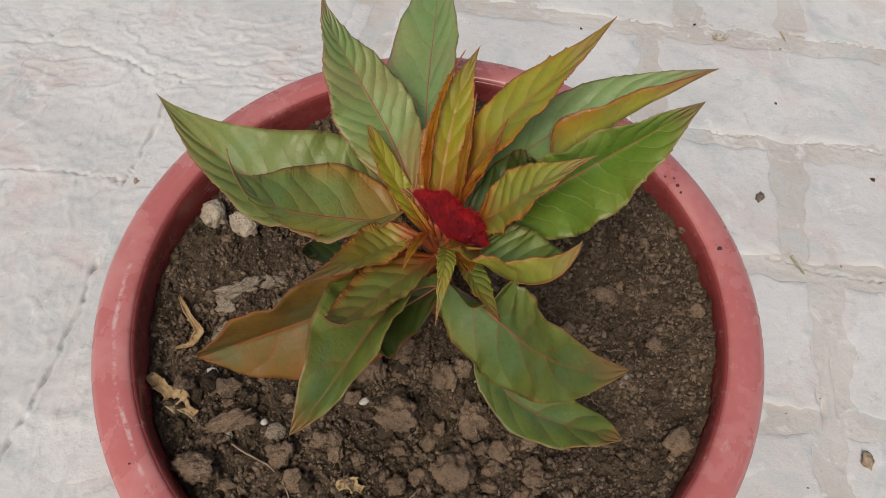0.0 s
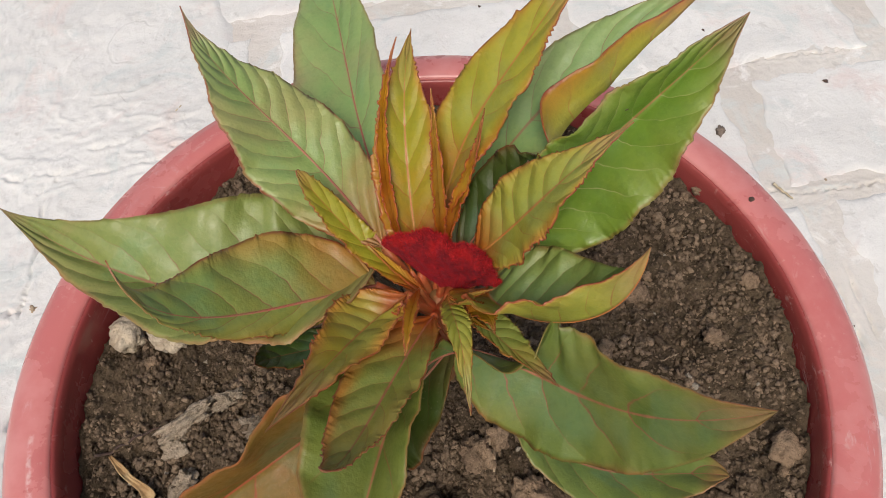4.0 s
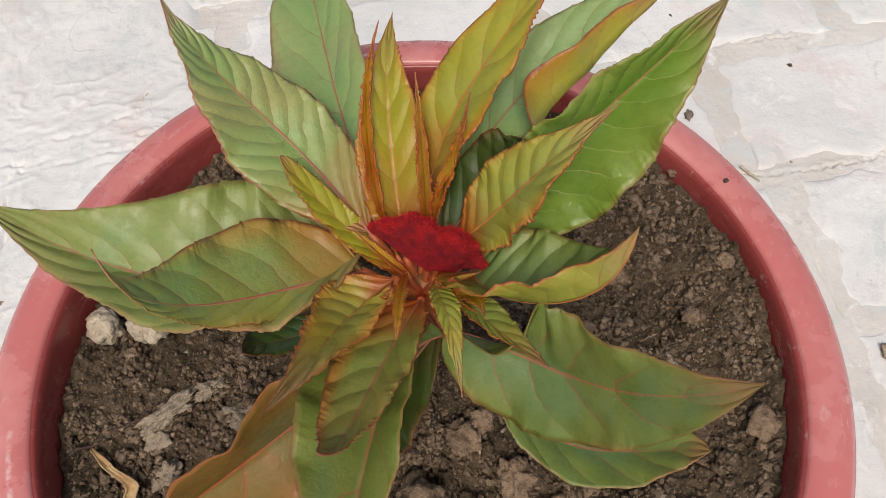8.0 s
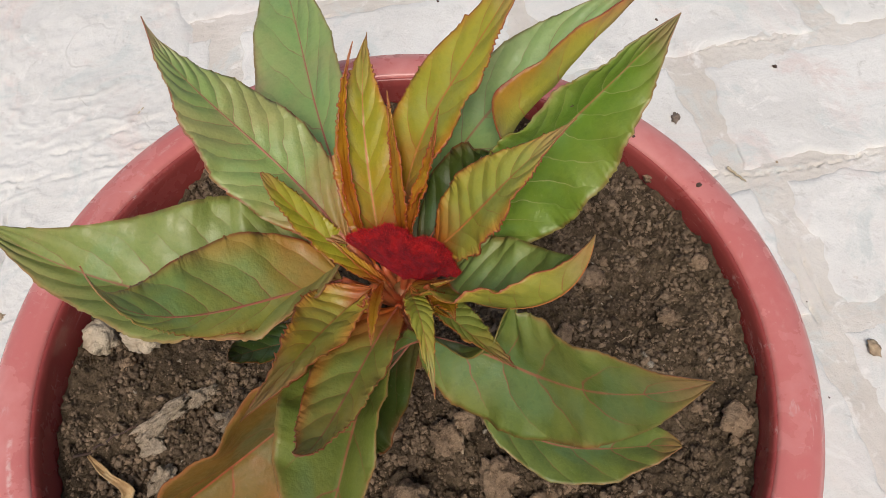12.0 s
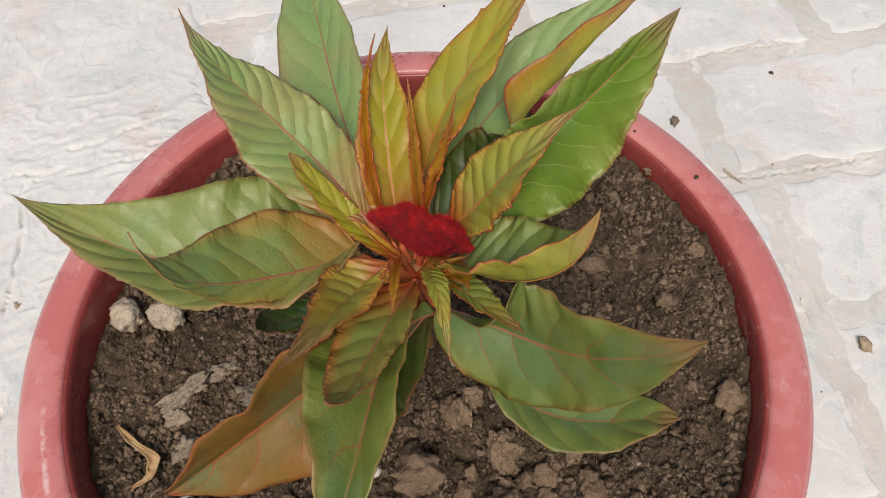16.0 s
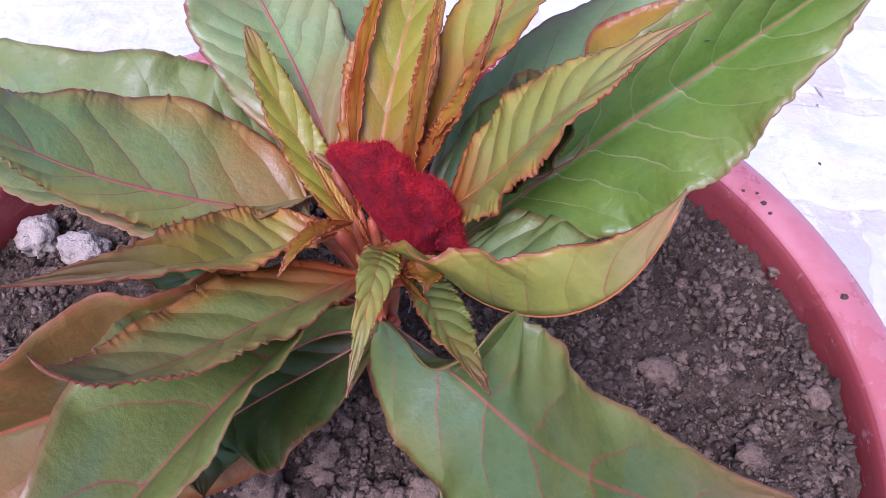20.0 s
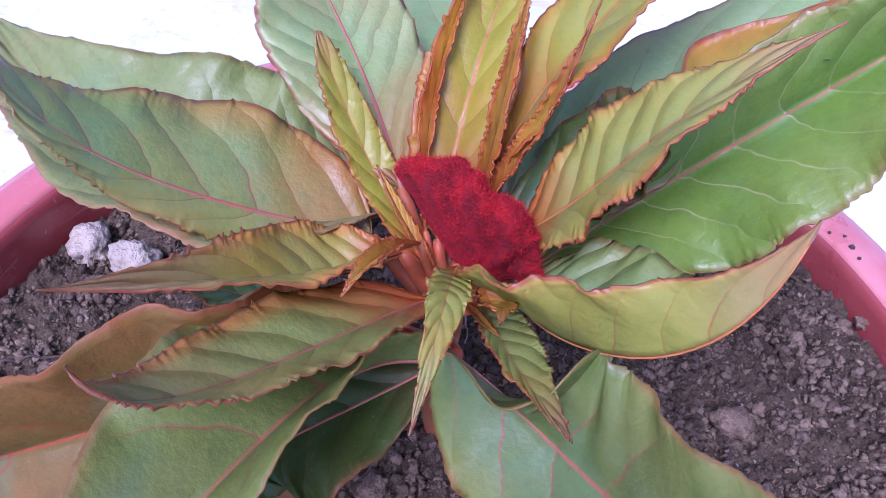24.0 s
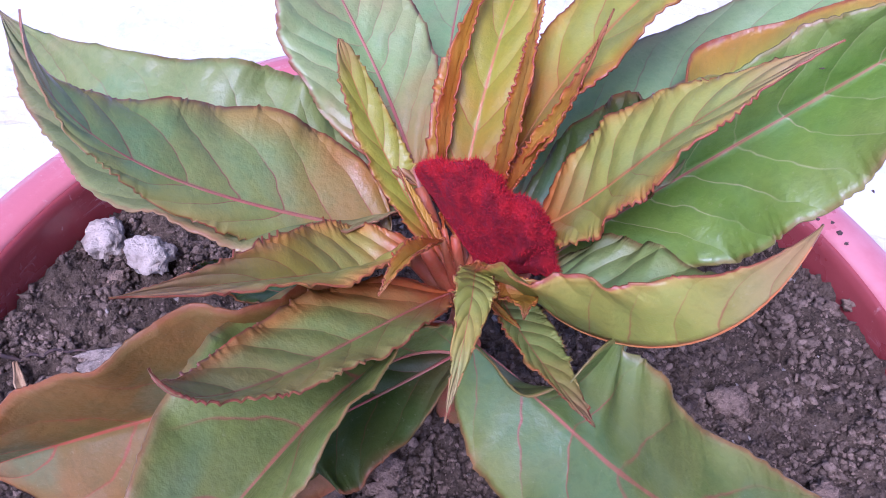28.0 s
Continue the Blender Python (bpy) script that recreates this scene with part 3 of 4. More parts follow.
add_leaf("rust", [(-3.5, 13.0, 272.0), (-7.0, 26.0, 286.0), (-7.0, 44.0, 300.0), (5.0, 63.0, 311.0)], (0.00, -0.00), (3.6, 3.6), (0.90, 1.10), (1.10, 1.10))
add_leaf("rust", [(5.0, 12.0, 272.0), (7.0, 20.0, 288.0), (8.0, 28.0, 300.0), (10.0, 42.0, 312.0)], (0.00, 0.00), (3.8, 3.8), (0.90, 1.10), (1.10, 1.10))
add_leaf("golden", [(5.9, 17.6, 276.4), (14.8, 43.4, 297.5), (29.9, 36.5, 314.4), (50.4, 45.2, 349.0)], (-0.17, -0.04), (11.4, 10.3), (0.90, 1.24), (0.17, 0.32))
add_leaf("rust", [(5.9, 10.4, 280.6), (10.5, 24.8, 279.7), (17.5, 26.3, 289.1), (20.9, 29.3, 315.5)], (-0.00, -0.00), (4.0, 4.0), (0.90, 1.10), (1.10, 1.10))
add_leaf("blue", [(9.0, 18.0, 266.0), (27.0, 43.0, 286.0), (53.0, 53.0, 298.0), (97.2, 62.2, 312.4)], (-0.10, 0.30), (14.0, 24.0), (0.82, 1.12), (0.05, 0.20), "golden", None, (0.45, 2.0, 0.30, 0.50))
torn_leaf = add_leaf("green", [(14.3, 8.8, 267.1), (41.8, 26.7, 283.8), (60.2, 23.0, 309.4), (79.8, 24.1, 337.2)], (0.64, 0.39), (19.9, 20.8), (0.94, 1.11), (1.11, 0.40))
add_leaf("young", [(13.2, 9.2, 278.4), (27.7, 8.8, 293.9), (27.4, 3.5, 313.1), (47.8, 6.1, 330.0)], (0.18, -0.02), (11.9, 11.2), (0.87, 1.43), (0.32, 0.21))
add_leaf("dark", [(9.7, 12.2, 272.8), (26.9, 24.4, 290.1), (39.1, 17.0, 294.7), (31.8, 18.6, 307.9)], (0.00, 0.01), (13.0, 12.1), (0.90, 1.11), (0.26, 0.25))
add_leaf("moss", [(17.4, 5.1, 267.5), (9.8, -6.0, 276.5), (42.3, -30.5, 282.8), (43.7, -19.9, 321.7)], (0.32, -0.17), (19.9, 20.2), (0.79, 1.11), (0.31, 1.16), "young")
add_leaf("sage", [(4.2, -12.2, 271.7), (31.0, -14.6, 249.3), (36.4, -45.1, 266.4), (58.3, -56.2, 313.0)], (0.59, 0.71), (24.0, 20.8), (0.60, 1.00), (0.50, -0.17), None, (0.08, 0.22, 0.9))
add_leaf("sage", [(16.9, -8.8, 242.7), (24.7, -47.6, 209.6), (63.0, -43.3, 216.1), (76.5, -53.3, 228.8)], (-0.02, -0.12), (12.4, 13.3), (0.92, 0.80), (0.12, 0.21))
add_leaf("olive", [(8.8, 2.0, 269.0), (11.0, -6.0, 272.0), (15.5, -16.0, 275.0), (23.0, -34.5, 290.0)], (0.00, 0.00), (6.0, 3.2), (0.75, 1.00), (0.25, 0.30))
add_leaf("young", [(3.9, -1.2, 280.9), (2.9, -10.0, 284.2), (4.5, -13.6, 297.3), (1.8, -35.7, 286.9)], (-0.12, -0.11), (4.0, 3.6), (0.87, 1.12), (0.17, 0.33))
add_leaf("olive", [(-0.3, -1.3, 270.2), (-14.1, -18.1, 281.4), (-29.9, -49.1, 294.8), (-30.7, -47.1, 314.6)], (0.17, 0.04), (8.3, 11.6), (0.73, 1.47), (0.38, 0.24))
add_leaf("young", [(-6.2, 3.8, 276.2), (-19.9, -0.4, 268.7), (-21.0, -4.5, 277.8), (-40.7, -36.7, 310.5)], (0.57, -0.36), (16.5, 11.1), (0.83, 1.25), (0.71, 0.57))
add_leaf("rust", [(-2.9, 1.6, 282.3), (-6.8, -7.5, 289.8), (-8.1, -14.2, 296.7), (-10.3, -21.5, 296.3)], (0.00, 0.00), (2.4, 2.4), (0.90, 1.10), (0.80, 0.80))
add_leaf("red", [(-3.9, -4.3, 256.7), (-17.9, -9.6, 251.9), (-57.7, -32.2, 260.2), (-87.6, -37.1, 240.5)], (-0.44, -0.84), (24.1, 31.0), (0.84, 0.90), (0.08, 0.97))
add_leaf("sage", [(3.5, -10.0, 263.2), (-17.9, -14.0, 275.1), (-22.7, -50.9, 280.3), (-41.3, -73.6, 278.5)], (0.76, -0.43), (13.2, 21.5), (0.69, 0.93), (0.80, 0.57))
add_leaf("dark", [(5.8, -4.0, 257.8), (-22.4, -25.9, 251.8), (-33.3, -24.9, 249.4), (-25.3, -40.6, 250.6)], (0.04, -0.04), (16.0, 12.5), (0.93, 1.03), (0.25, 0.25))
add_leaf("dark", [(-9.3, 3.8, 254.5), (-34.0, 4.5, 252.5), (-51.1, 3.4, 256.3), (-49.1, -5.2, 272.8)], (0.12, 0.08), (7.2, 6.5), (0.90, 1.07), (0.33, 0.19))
add_leaf("rust", [(8.7, -2.1, 280.6), (10.9, -9.3, 274.8), (13.3, -6.9, 284.3), (11.8, -18.8, 291.2)], (0.00, -0.00), (3.0, 3.0), (0.90, 1.10), (0.25, 0.25))
# a small dark hole-like spot and a pale fleck on the broad leaves
def leaf_fleck(blade, row, column, size, material, label):
    co = blade.data.vertices[row * 21 + column].co
    me = lump("fleck", material, (size, size * 0.6, size * 0.22), 0.3, row * 0.1, 2)
    spot = part("fleck", me, blade, label)
    spot.location = co + Vector((0, 0, 0.0002))


leaf_fleck(torn_leaf, 118, 14, 0.0007, SPECK, "small dark bitten spot")
# small bracts round the foot of the crest
add_leaf("rust", [(-1.0, 8.0, 268.0), (-5.0, 10.0, 272.0), (-10.0, 14.0, 277.0), (-14.0, 19.0, 282.0)], (0.3, 0.3), (1.7, 1.7), (0.6, 0.8), (0.5, 0.5))
add_leaf("rust", [(4.0, 2.0, 272.0), (7.0, 0.5, 274.0), (12.0, 0.0, 275.0), (17.0, 0.5, 275.5)], (0.2, 0.2), (1.1, 1.1), (0.7, 1.0), (0.5, 0.5))
add_leaf("rust", [(6.0, 1.0, 268.0), (8.5, -4.0, 271.0), (10.5, -8.0, 274.0), (12.5, -12.5, 279.0)], (0.2, 0.2), (1.1, 1.1), (0.7, 1.0), (0.7, 0.7))


# crimson crest: a wavy fan that opens from the stem
def crest_line(k):
    """The upper ridge of the crest, from its low end round the back to its other end."""
    pts = [(-0.0105, 0.0165, 0.2845), (-0.0055, 0.0140, 0.2895), (0.0, 0.0115, 0.2920), (0.0050, 0.0092, 0.2915), (0.0085, 0.0072, 0.2895), (0.0130, 0.0050, 0.2900), (0.0160, 0.0025, 0.2865), (0.0185, 0.0, 0.2800)]
    x = k * (len(pts) - 1)
    i = min(int(x), len(pts) - 2)
    f = x - i
    f = f * f * (3 - 2 * f) * 0.5 + f * 0.5
    return np.array(pts[i]) * (1 - f) + np.array(pts[i + 1]) * f


cv, nk, nr = [], 72, 22
foot_a, foot_b = np.array([0.0040, 0.0068, 0.2705]), np.array([0.0108, 0.0050, 0.2705])
for k in range(nk + 1):
    x = k / nk
    top = crest_line(x)
    foot = foot_a * (1 - x) + foot_b * x
    across = np.array([0.35, 0.93, -0.1]) / np.linalg.norm([0.35, 0.93, -0.1])
    end = min(1.0, 5 * x, 5 * (1 - x))
    for j in range(nr):
        a = 2 * math.pi * j / nr
        # one cross loop: up the front face, over the ridge and down the back face
        h = 0.5 - 0.5 * math.cos(a)
        thick = (0.0012 + 0.0050 * h**3 * (1 - 0.25 * h)) * (0.3 + 0.7 * end)
        core = foot + (top - foot) * h
        ripple = 0.0022 * noise.noise(Vector((x * 5.5, h * 1.5, 0.7))) * h + 0.0009 * noise.noise(Vector((x * 17, h * 3, 4.7))) * h
        q = core + across * (-math.sin(a) * thick + ripple) + np.array([0, 0, 0.0016 * noise.noise(Vector((x * 11, 3.3, 0.2))) * h * h])
        n3 = noise.noise_vector(Vector(q) * 420)
        cv.append(q + np.array(n3) * 0.0008)
cf = grid_faces(nk + 1, nr, True) + [tuple(range(nr)), tuple(range(nk * nr, (nk + 1) * nr))[::-1]]
crest = part("flower_crest", mesh_of("flower_crest", cv, cf, CREST), plant, "velvety crimson cockscomb crest")
# short bristles all over the crest
cv = np.array(cv)
rng = np.random.default_rng(3)
bv, bf = [], []
quads = grid_faces(nk + 1, nr, True)
for _ in range(11000):
    qd = quads[rng.integers(len(quads))]
    high = 0.5 - 0.5 * math.cos(2 * math.pi * (qd[0] % nr) / nr)
    if rng.random() > 0.05 + 0.95 * high**4:
        continue
    f, g = rng.random(2)
    c = cv[list(qd)]
    base = (c[0] * (1 - f) + c[1] * f) * (1 - g) + (c[3] * (1 - f) + c[2] * f) * g
    nrm = np.cross(c[1] - c[0], c[3] - c[0])
    nrm /= np.linalg.norm(nrm) + 1e-12
    centre = (foot_a + foot_b) / 2
    if nrm @ (base - centre) < 0:
        nrm = -nrm
    outw = nrm + 0.7 * (base - centre) / 0.02 + rng.normal(0, 0.35, 3)
    outw /= np.linalg.norm(outw)
    tall = rng.uniform(0.0004, 0.0009) + 0.0006 * rng.random() * high**4
    s1 = np.cross(outw, (0.3, 0.5, 0.8))
    s1 /= np.linalg.norm(s1)
    s2 = np.cross(outw, s1)
    k0 = len(bv)
    wide = 0.00008
    bv += [base + wide * s1, base - wide * 0.5 * s1 + wide * 0.87 * s2, base - wide * 0.5 * s1 - wide * 0.87 * s2, base + outw * tall]
    bf += [(k0, k0 + 1, k0 + 3), (k0 + 1, k0 + 2, k0 + 3), (k0 + 2, k0, k0 + 3)]
part("bristles", mesh_of("bristles", bv, bf, BRISTLE, smooth=False), crest, "fine crimson bristles")

# ---- clods, stones and litter on the soil ----
def rest(x, y, sink=0.0):
    return soil_height(x, y) - sink


def soil_thing(name, label, category, material, x, y, size, turn=0.0, rough=0.35, sink=0.3, group="", detail=3, seed=None):
    me = lump(name, material, tuple(v / 1000 for v in size), rough, seed if seed is not None else (x * 631 + y * 377) % 17, detail)
    ob = new(name, me)
    ob.matrix_basis = pose(x, y, rest(x, y, 2 * sink * size[2] / 1000), 0, 0, turn)
    return tagged(ob, label, category, group)


soil_thing("stone", "pale beige stone with a rough crust on the soil", "stone", PALE_STONE, -0.1085, 0.0480, (6.2, 7.4, 5.4), 20, 0.26, 0.22, "stones on the soil", 4)
soil_thing("stone", "pale cream crumbly stone on the soil", "stone", PALE_STONE, -0.0925, 0.0432, (6.6, 7.2, 5.2), 50, 0.30, 0.22, "stones on the soil", 4)
soil_thing("pebble", "small white pebble lying on the soil", "pebble", CHALK, -0.0261, -0.0374, (2.4, 1.7, 1.4), 20, 0.15, 0.2, "pebbles on the soil")
soil_thing("pebble", "small white pebble lying on the soil", "pebble", CHALK, -0.0937, -0.0284, (3.0, 2.0, 1.6), -15, 0.2, 0.2, "pebbles on the soil")
soil_thing("pebble", "small rounded beige pebble lying on the soil", "pebble", CRUST, -0.0609, -0.0536, (4.4, 4.0, 3.0), 0, 0.12, 0.2, "pebbles on the soil")
soil_thing("pebble", "tiny white pebble lying on the soil", "pebble", CHALK, -0.0665, -0.0500, (1.6, 1.5, 1.1), 0, 0.15, 0.2, "pebbles on the soil")
BIG = "dry brown clod of earth on the soil"
for x, y, a, b_, c, turn in [(-0.0109, -0.0431, 9.0, 7.6, 6.0, 10), (0.0140, -0.0637, 8.6, 8.8, 7.0, 40), (0.0204, -0.0419, 6.6, 7.6, 5.6, -20), (-0.0235, -0.0239, 5.0, 6.2, 4.4, 15),
                             (0.0071, -0.0240, 5.6, 6.2, 4.6, 0), (-0.0792, -0.0514, 11.0, 4.0, 4.2, 22), (-0.0901, -0.0717, 8.5, 6.0, 5.0, -10), (-0.0569, -0.0634, 6.0, 5.0, 4.2, 30)]:
    soil_thing("soil_clod", BIG, "clod", CLOD, x, y, (a, b_, 1.25 * c), turn, 0.36, 0.13, "clods on the soil", 4)
for x, y, a, b_, c, turn in [(-0.0870, 0.0105, 11.5, 3.2, 4.0, 28), (-0.0945, 0.0040, 5.0, 6.5, 3.0, 60), (-0.0740, 0.0150, 5.5, 3.0, 3.0, 15), (-0.0640, 0.0020, 6.0, 5.0, 4.0, -40), (-0.0912, -0.0110, 5.5, 3.8, 3.6, 40)]:
    soil_thing("soil_clod", "crumbly pale clod of dried earth and roots", "clod", CRUST, x, y, (a, b_, c), turn, 0.55, 0.25, "clods on the soil", 4)
for x, y, a, b_, c, turn in [(-0.1014, -0.0380, 4.2, 5.0, 3.6, 0), (-0.0846, -0.0366, 5.6, 4.6, 4.2, 30), (-0.0508, -0.0721, 5.0, 4.6, 4.0, 0), (0.0030, -0.0517, 4.6, 4.0, 3.6, 60), (-0.0093, -0.0711, 5.0, 4.4, 3.8, 10),
                             (0.0460, -0.0647, 5.0, 4.4, 3.4, 20), (0.0317, -0.0542, 5.4, 4.6, 3.8, -30), (0.0795, 0.0219, 6.0, 5.0, 4.2, 0), (0.1168, 0.0558, 3.6, 3.0, 2.6, 10), (0.1186, 0.0131, 4.2, 3.4, 3.0, 0),
                             (0.1059, -0.0460, 6.5, 5.6, 4.0, 20), (0.0991, -0.0032, 4.0, 3.4, 2.6, 0), (0.0607, 0.0018, 4.6, 3.6, 3.0, 40)]:
    soil_thing("soil_clod", "small brown clod of earth on the soil", "clod", CLOD, x, y, (a, b_, c), turn, 0.4, 0.15, "clods on the soil")
rng = np.random.default_rng(21)
placed = 0
while placed < 210:
    x, y = rng.uniform(-0.118, 0.118, 2)
    if math.hypot(x, y - POT_Y) > 0.118 or rng.random() > (0.95 if y < -0.01 and x < 0.05 else 0.3):
        continue
    k = rng.uniform(1.4, 4.6) if y < 0 and x < 0.06 else rng.uniform(1.2, 2.8)
    soil_thing("soil_clod", "small brown clod of earth on the soil", "clod", CLOD if rng.random() < 0.6 else SOIL, x, y, (k, k * rng.uniform(0.7, 1.0), k * rng.uniform(0.6, 0.85)), rng.uniform(0, 180), 0.55, 0.2, "clods on the soil", 3, rng.uniform(0, 30))
    placed += 1

# fine crumbs: too many to count
base = bmesh.new()
bmesh.ops.create_icosphere(base, subdivisions=1, radius=1.0)
ico_v = np.array([v.co[:] for v in base.verts])
ico_f = np.array([[v.index for v in f.verts] for f in base.faces])
base.free()
crumb_v, crumb_f = [], []
for k in range(112000):
    x, y = rng.uniform(-0.128, 0.128, 2)
    r = math.hypot(x, y - POT_Y)
    heap = noise.noise(Vector((x * 75, y * 75, 8.1)))
    if r > 0.1232 or rng.random() > 0.62 + 0.75 * heap:
        continue
    s = 0.00028 + 0.0012 * rng.random() ** 2.8 * (1 + 0.7 * heap)
    turn = Euler(rng.uniform(0, 6.28, 3)).to_matrix()
    shape = ico_v * (1 + rng.normal(0, 0.45, (len(ico_v), 1))) * s * rng.uniform(0.55, 1.15, 3)
    crumb_v.append(shape @ np.array(turn) + (x, y, soil_height(x, y) + 0.15 * s + 0.0012 * max(0.0, heap) * rng.random()))
    crumb_f.append(ico_f + len(ico_v) * (len(crumb_v) - 1))
crumbs = tagged(new("soil_crumbs", mesh_of("soil_crumbs", np.concatenate(crumb_v), np.concatenate(crumb_f), CRUMB)), "fine loose crumbs of dry brown soil", "soil", kind="stuff")


def dry_leaf(line, widths, label, curl):
    """A curled dead leaf that lies along a line of places on the soil."""
    pts = np.array(line, float)
    k = np.linspace(0, len(pts) - 1, 34)
    mid = np.stack([np.interp(k, range(len(pts)), pts[:, c]) for c in range(3)], 1)
    for _ in range(6):
        mid[1:-1] = (mid[:-2] + 2 * mid[1:-1] + mid[2:]) / 4
    mid[:, 2] += [soil_height(*p[:2]) + 0.0022 for p in mid]
    tan = np.gradient(mid, axis=0)
    tan /= np.linalg.norm(tan, axis=1, keepdims=True)
    side = np.cross((0, 0, 1.0), tan)
    side /= np.linalg.norm(side, axis=1, keepdims=True)
    up = np.cross(tan, side)
    w = np.interp(np.linspace(0, 1, 34), np.linspace(0, 1, len(widths)), widths) / 1000
    verts = []
    for i in range(34):
        for c in range(11):
            u = c / 5 - 1
            jag = 1 + 0.22 * noise.noise(Vector((i * 0.55, u * 2, widths[1])))
            a = u * curl * (1 + 0.35 * math.sin(i * 0.4))
            rad = w[i] / curl
            q = mid[i] + side[i] * (math.sin(a) * rad * jag) + up[i] * ((1 - math.cos(a)) * rad) + up[i] * 0.0006 * noise.noise(Vector((i * 0.4, u * 3, 1.7)))
            verts.append(q)
    ob = tagged(new("dead_leaf", mesh_of("dead_leaf", verts, grid_faces(34, 11), DRY_LEAF)), label, "leaf", "dead leaves on the soil")
    thick = ob.modifiers.new("thickness", "SOLIDIFY")
    thick.thickness, thick.offset = 0.0004, 0.0


dry_leaf([(-0.1138, 0.0030, 0.0), (-0.1085, -0.0050, 0.0018), (-0.1010, -0.0130, 0.0025), (-0.1040, -0.0185, 0.0012), (-0.1110, -0.0205, 0.0)], (0.4, 1.8, 2.6, 1.8, 0.6), "tan curled dead leaf on the soil", 1.2)
dry_leaf([(-0.1185, -0.0340, 0.0015), (-0.1100, -0.0400, 0.0025), (-0.1015, -0.0460, 0.0015), (-0.0955, -0.0495, 0.0)], (1.4, 3.6, 4.0, 2.0), "crumpled brown dead leaf on the soil", 0.7)
dry_leaf([(-0.0330, -0.0735, 0.0), (-0.0276, -0.0725, 0.0018), (-0.0225, -0.0740, 0.0)], (1.6, 3.2, 1.8), "small curled tan dead leaf scrap", 0.9)


def litter(name, label, category, line, radius, material, group="", lift=0.0006, ground_z=None):
    pts = np.array(line, float)
    k = np.linspace(0, len(pts) - 1, 18)
    mid = np.stack([np.interp(k, range(len(pts)), pts[:, c]) for c in range(2)], 1)
    for _ in range(4):
        mid[1:-1] = (mid[:-2] + 2 * mid[1:-1] + mid[2:]) / 4
    full = [(x, y, (soil_height(x, y) if ground_z is None else ground_z) + lift + 0.0004 * math.sin(i * 1.3)) for i, (x, y) in enumerate(mid)]
    return tagged(new(name, mesh_of(name, *tube(full, radius * (1 - 0.5 * np.linspace(0, 1, 18)), 6), material)), label, category, group)


litter("root_bit", "thin pale dry root lying on the soil", "root", [(-0.0780, -0.0600), (-0.0707, -0.0645), (-0.0600, -0.0680), (-0.0527, -0.0760), (-0.0500, -0.0830)], 0.0005, ROOT, "roots on the soil", 0.0025)
litter("root_bit", "pale dry root tip standing out of soil", "root", [(0.0116, -0.0192), (0.0126, -0.0250), (0.0112, -0.0310)], 0.0009, ROOT, "roots on the soil", 0.0030)
litter("twig", "thin dark twig lying on the soil", "twig", [(-0.1190, 0.0040), (-0.1080, 0.0062), (-0.0960, 0.0100)], 0.0006, SPECK, "twigs on the soil", 0.0012)
for k in range(16):
    x, y = rng.uniform(-0.1, 0.1), rng.uniform(-0.1, 0.06)
    if math.hypot(x, y) < 0.112:
        a, n_ = rng.uniform(0, 6.28), rng.uniform(0.004, 0.010)
        litter("root_bit", "fine pale root fibre on the soil", "root", [(x, y), (x + n_ * math.cos(a) * 0.5 + 0.001, y + n_ * math.sin(a) * 0.5), (x + n_ * math.cos(a), y + n_ * math.sin(a))], 0.00028, ROOT, "roots on the soil", 0.0016)

# specks of dirt on the rim
def rim_speck(angle, radius, size):
    ob = new("dirt_speck", lump("dirt_speck", SPECK, (size, size * 0.8, size * 0.45), 0.4, angle, 2))
    ob.matrix_basis = pose(radius * math.cos(radians(angle)), radius * math.sin(radians(angle)), 0.2203, 0, 0, angle)
    tagged(ob, "small dark speck of dirt on the pot rim", "dirt", "dirt specks on the rim")


for angle, radius, size in [(17.6, 0.1345, 0.0014), (33.5, 0.1340, 0.0011), (35.2, 0.1350, 0.0009), (31.8, 0.1330, 0.0008), (36.5, 0.1322, 0.0007), (-64, 0.1350, 0.0007), (214, 0.1335, 0.0006)]:
    rim_speck(angle, radius, size)

# litter on the paving
litter("straw", "short pale straw lying on the paving", "straw", [(0.2795, 0.1690), (0.2835, 0.1610), (0.2872, 0.1535)], 0.0011, STRAW, "straws on the paving", 0.0006, 0.0)
litter("straw", "short pale straw lying on the paving", "straw", [(-0.1520, 0.3380), (-0.1470, 0.3440), (-0.1415, 0.3500)], 0.0010, STRAW, "straws on the paving", 0.0006, 0.0)
litter("straw", "short pale straw lying on the paving", "straw", [(0.3080, 0.4160), (0.3110, 0.4040)], 0.0010, STRAW, "straws on the paving", 0.0006, 0.0)
for k in range(7):
    a = k * 0.9
    litter("straw", "bits of pale straw lying in a joint", "straw", [(0.246 + 0.005 * math.cos(a), 0.403 + 0.004 * math.sin(a)), (0.252 + 0.006 * math.cos(a + 1), 0.404 + 0.005 * math.sin(a + 1.2))], 0.0008, STRAW, "straws on the paving", 0.001, -0.001)


def paving_grit(x, y, size, material, name, label):
    ob = new(name, lump(name, material, (size, size * 0.8, size * 0.42), 0.55, x * 91 + y * 53, 3))
    ob.matrix_basis = pose(x, y, -0.0012, 0, 0, x * 900)
    tagged(ob, label, name.replace("_", " "), "grit on the paving")


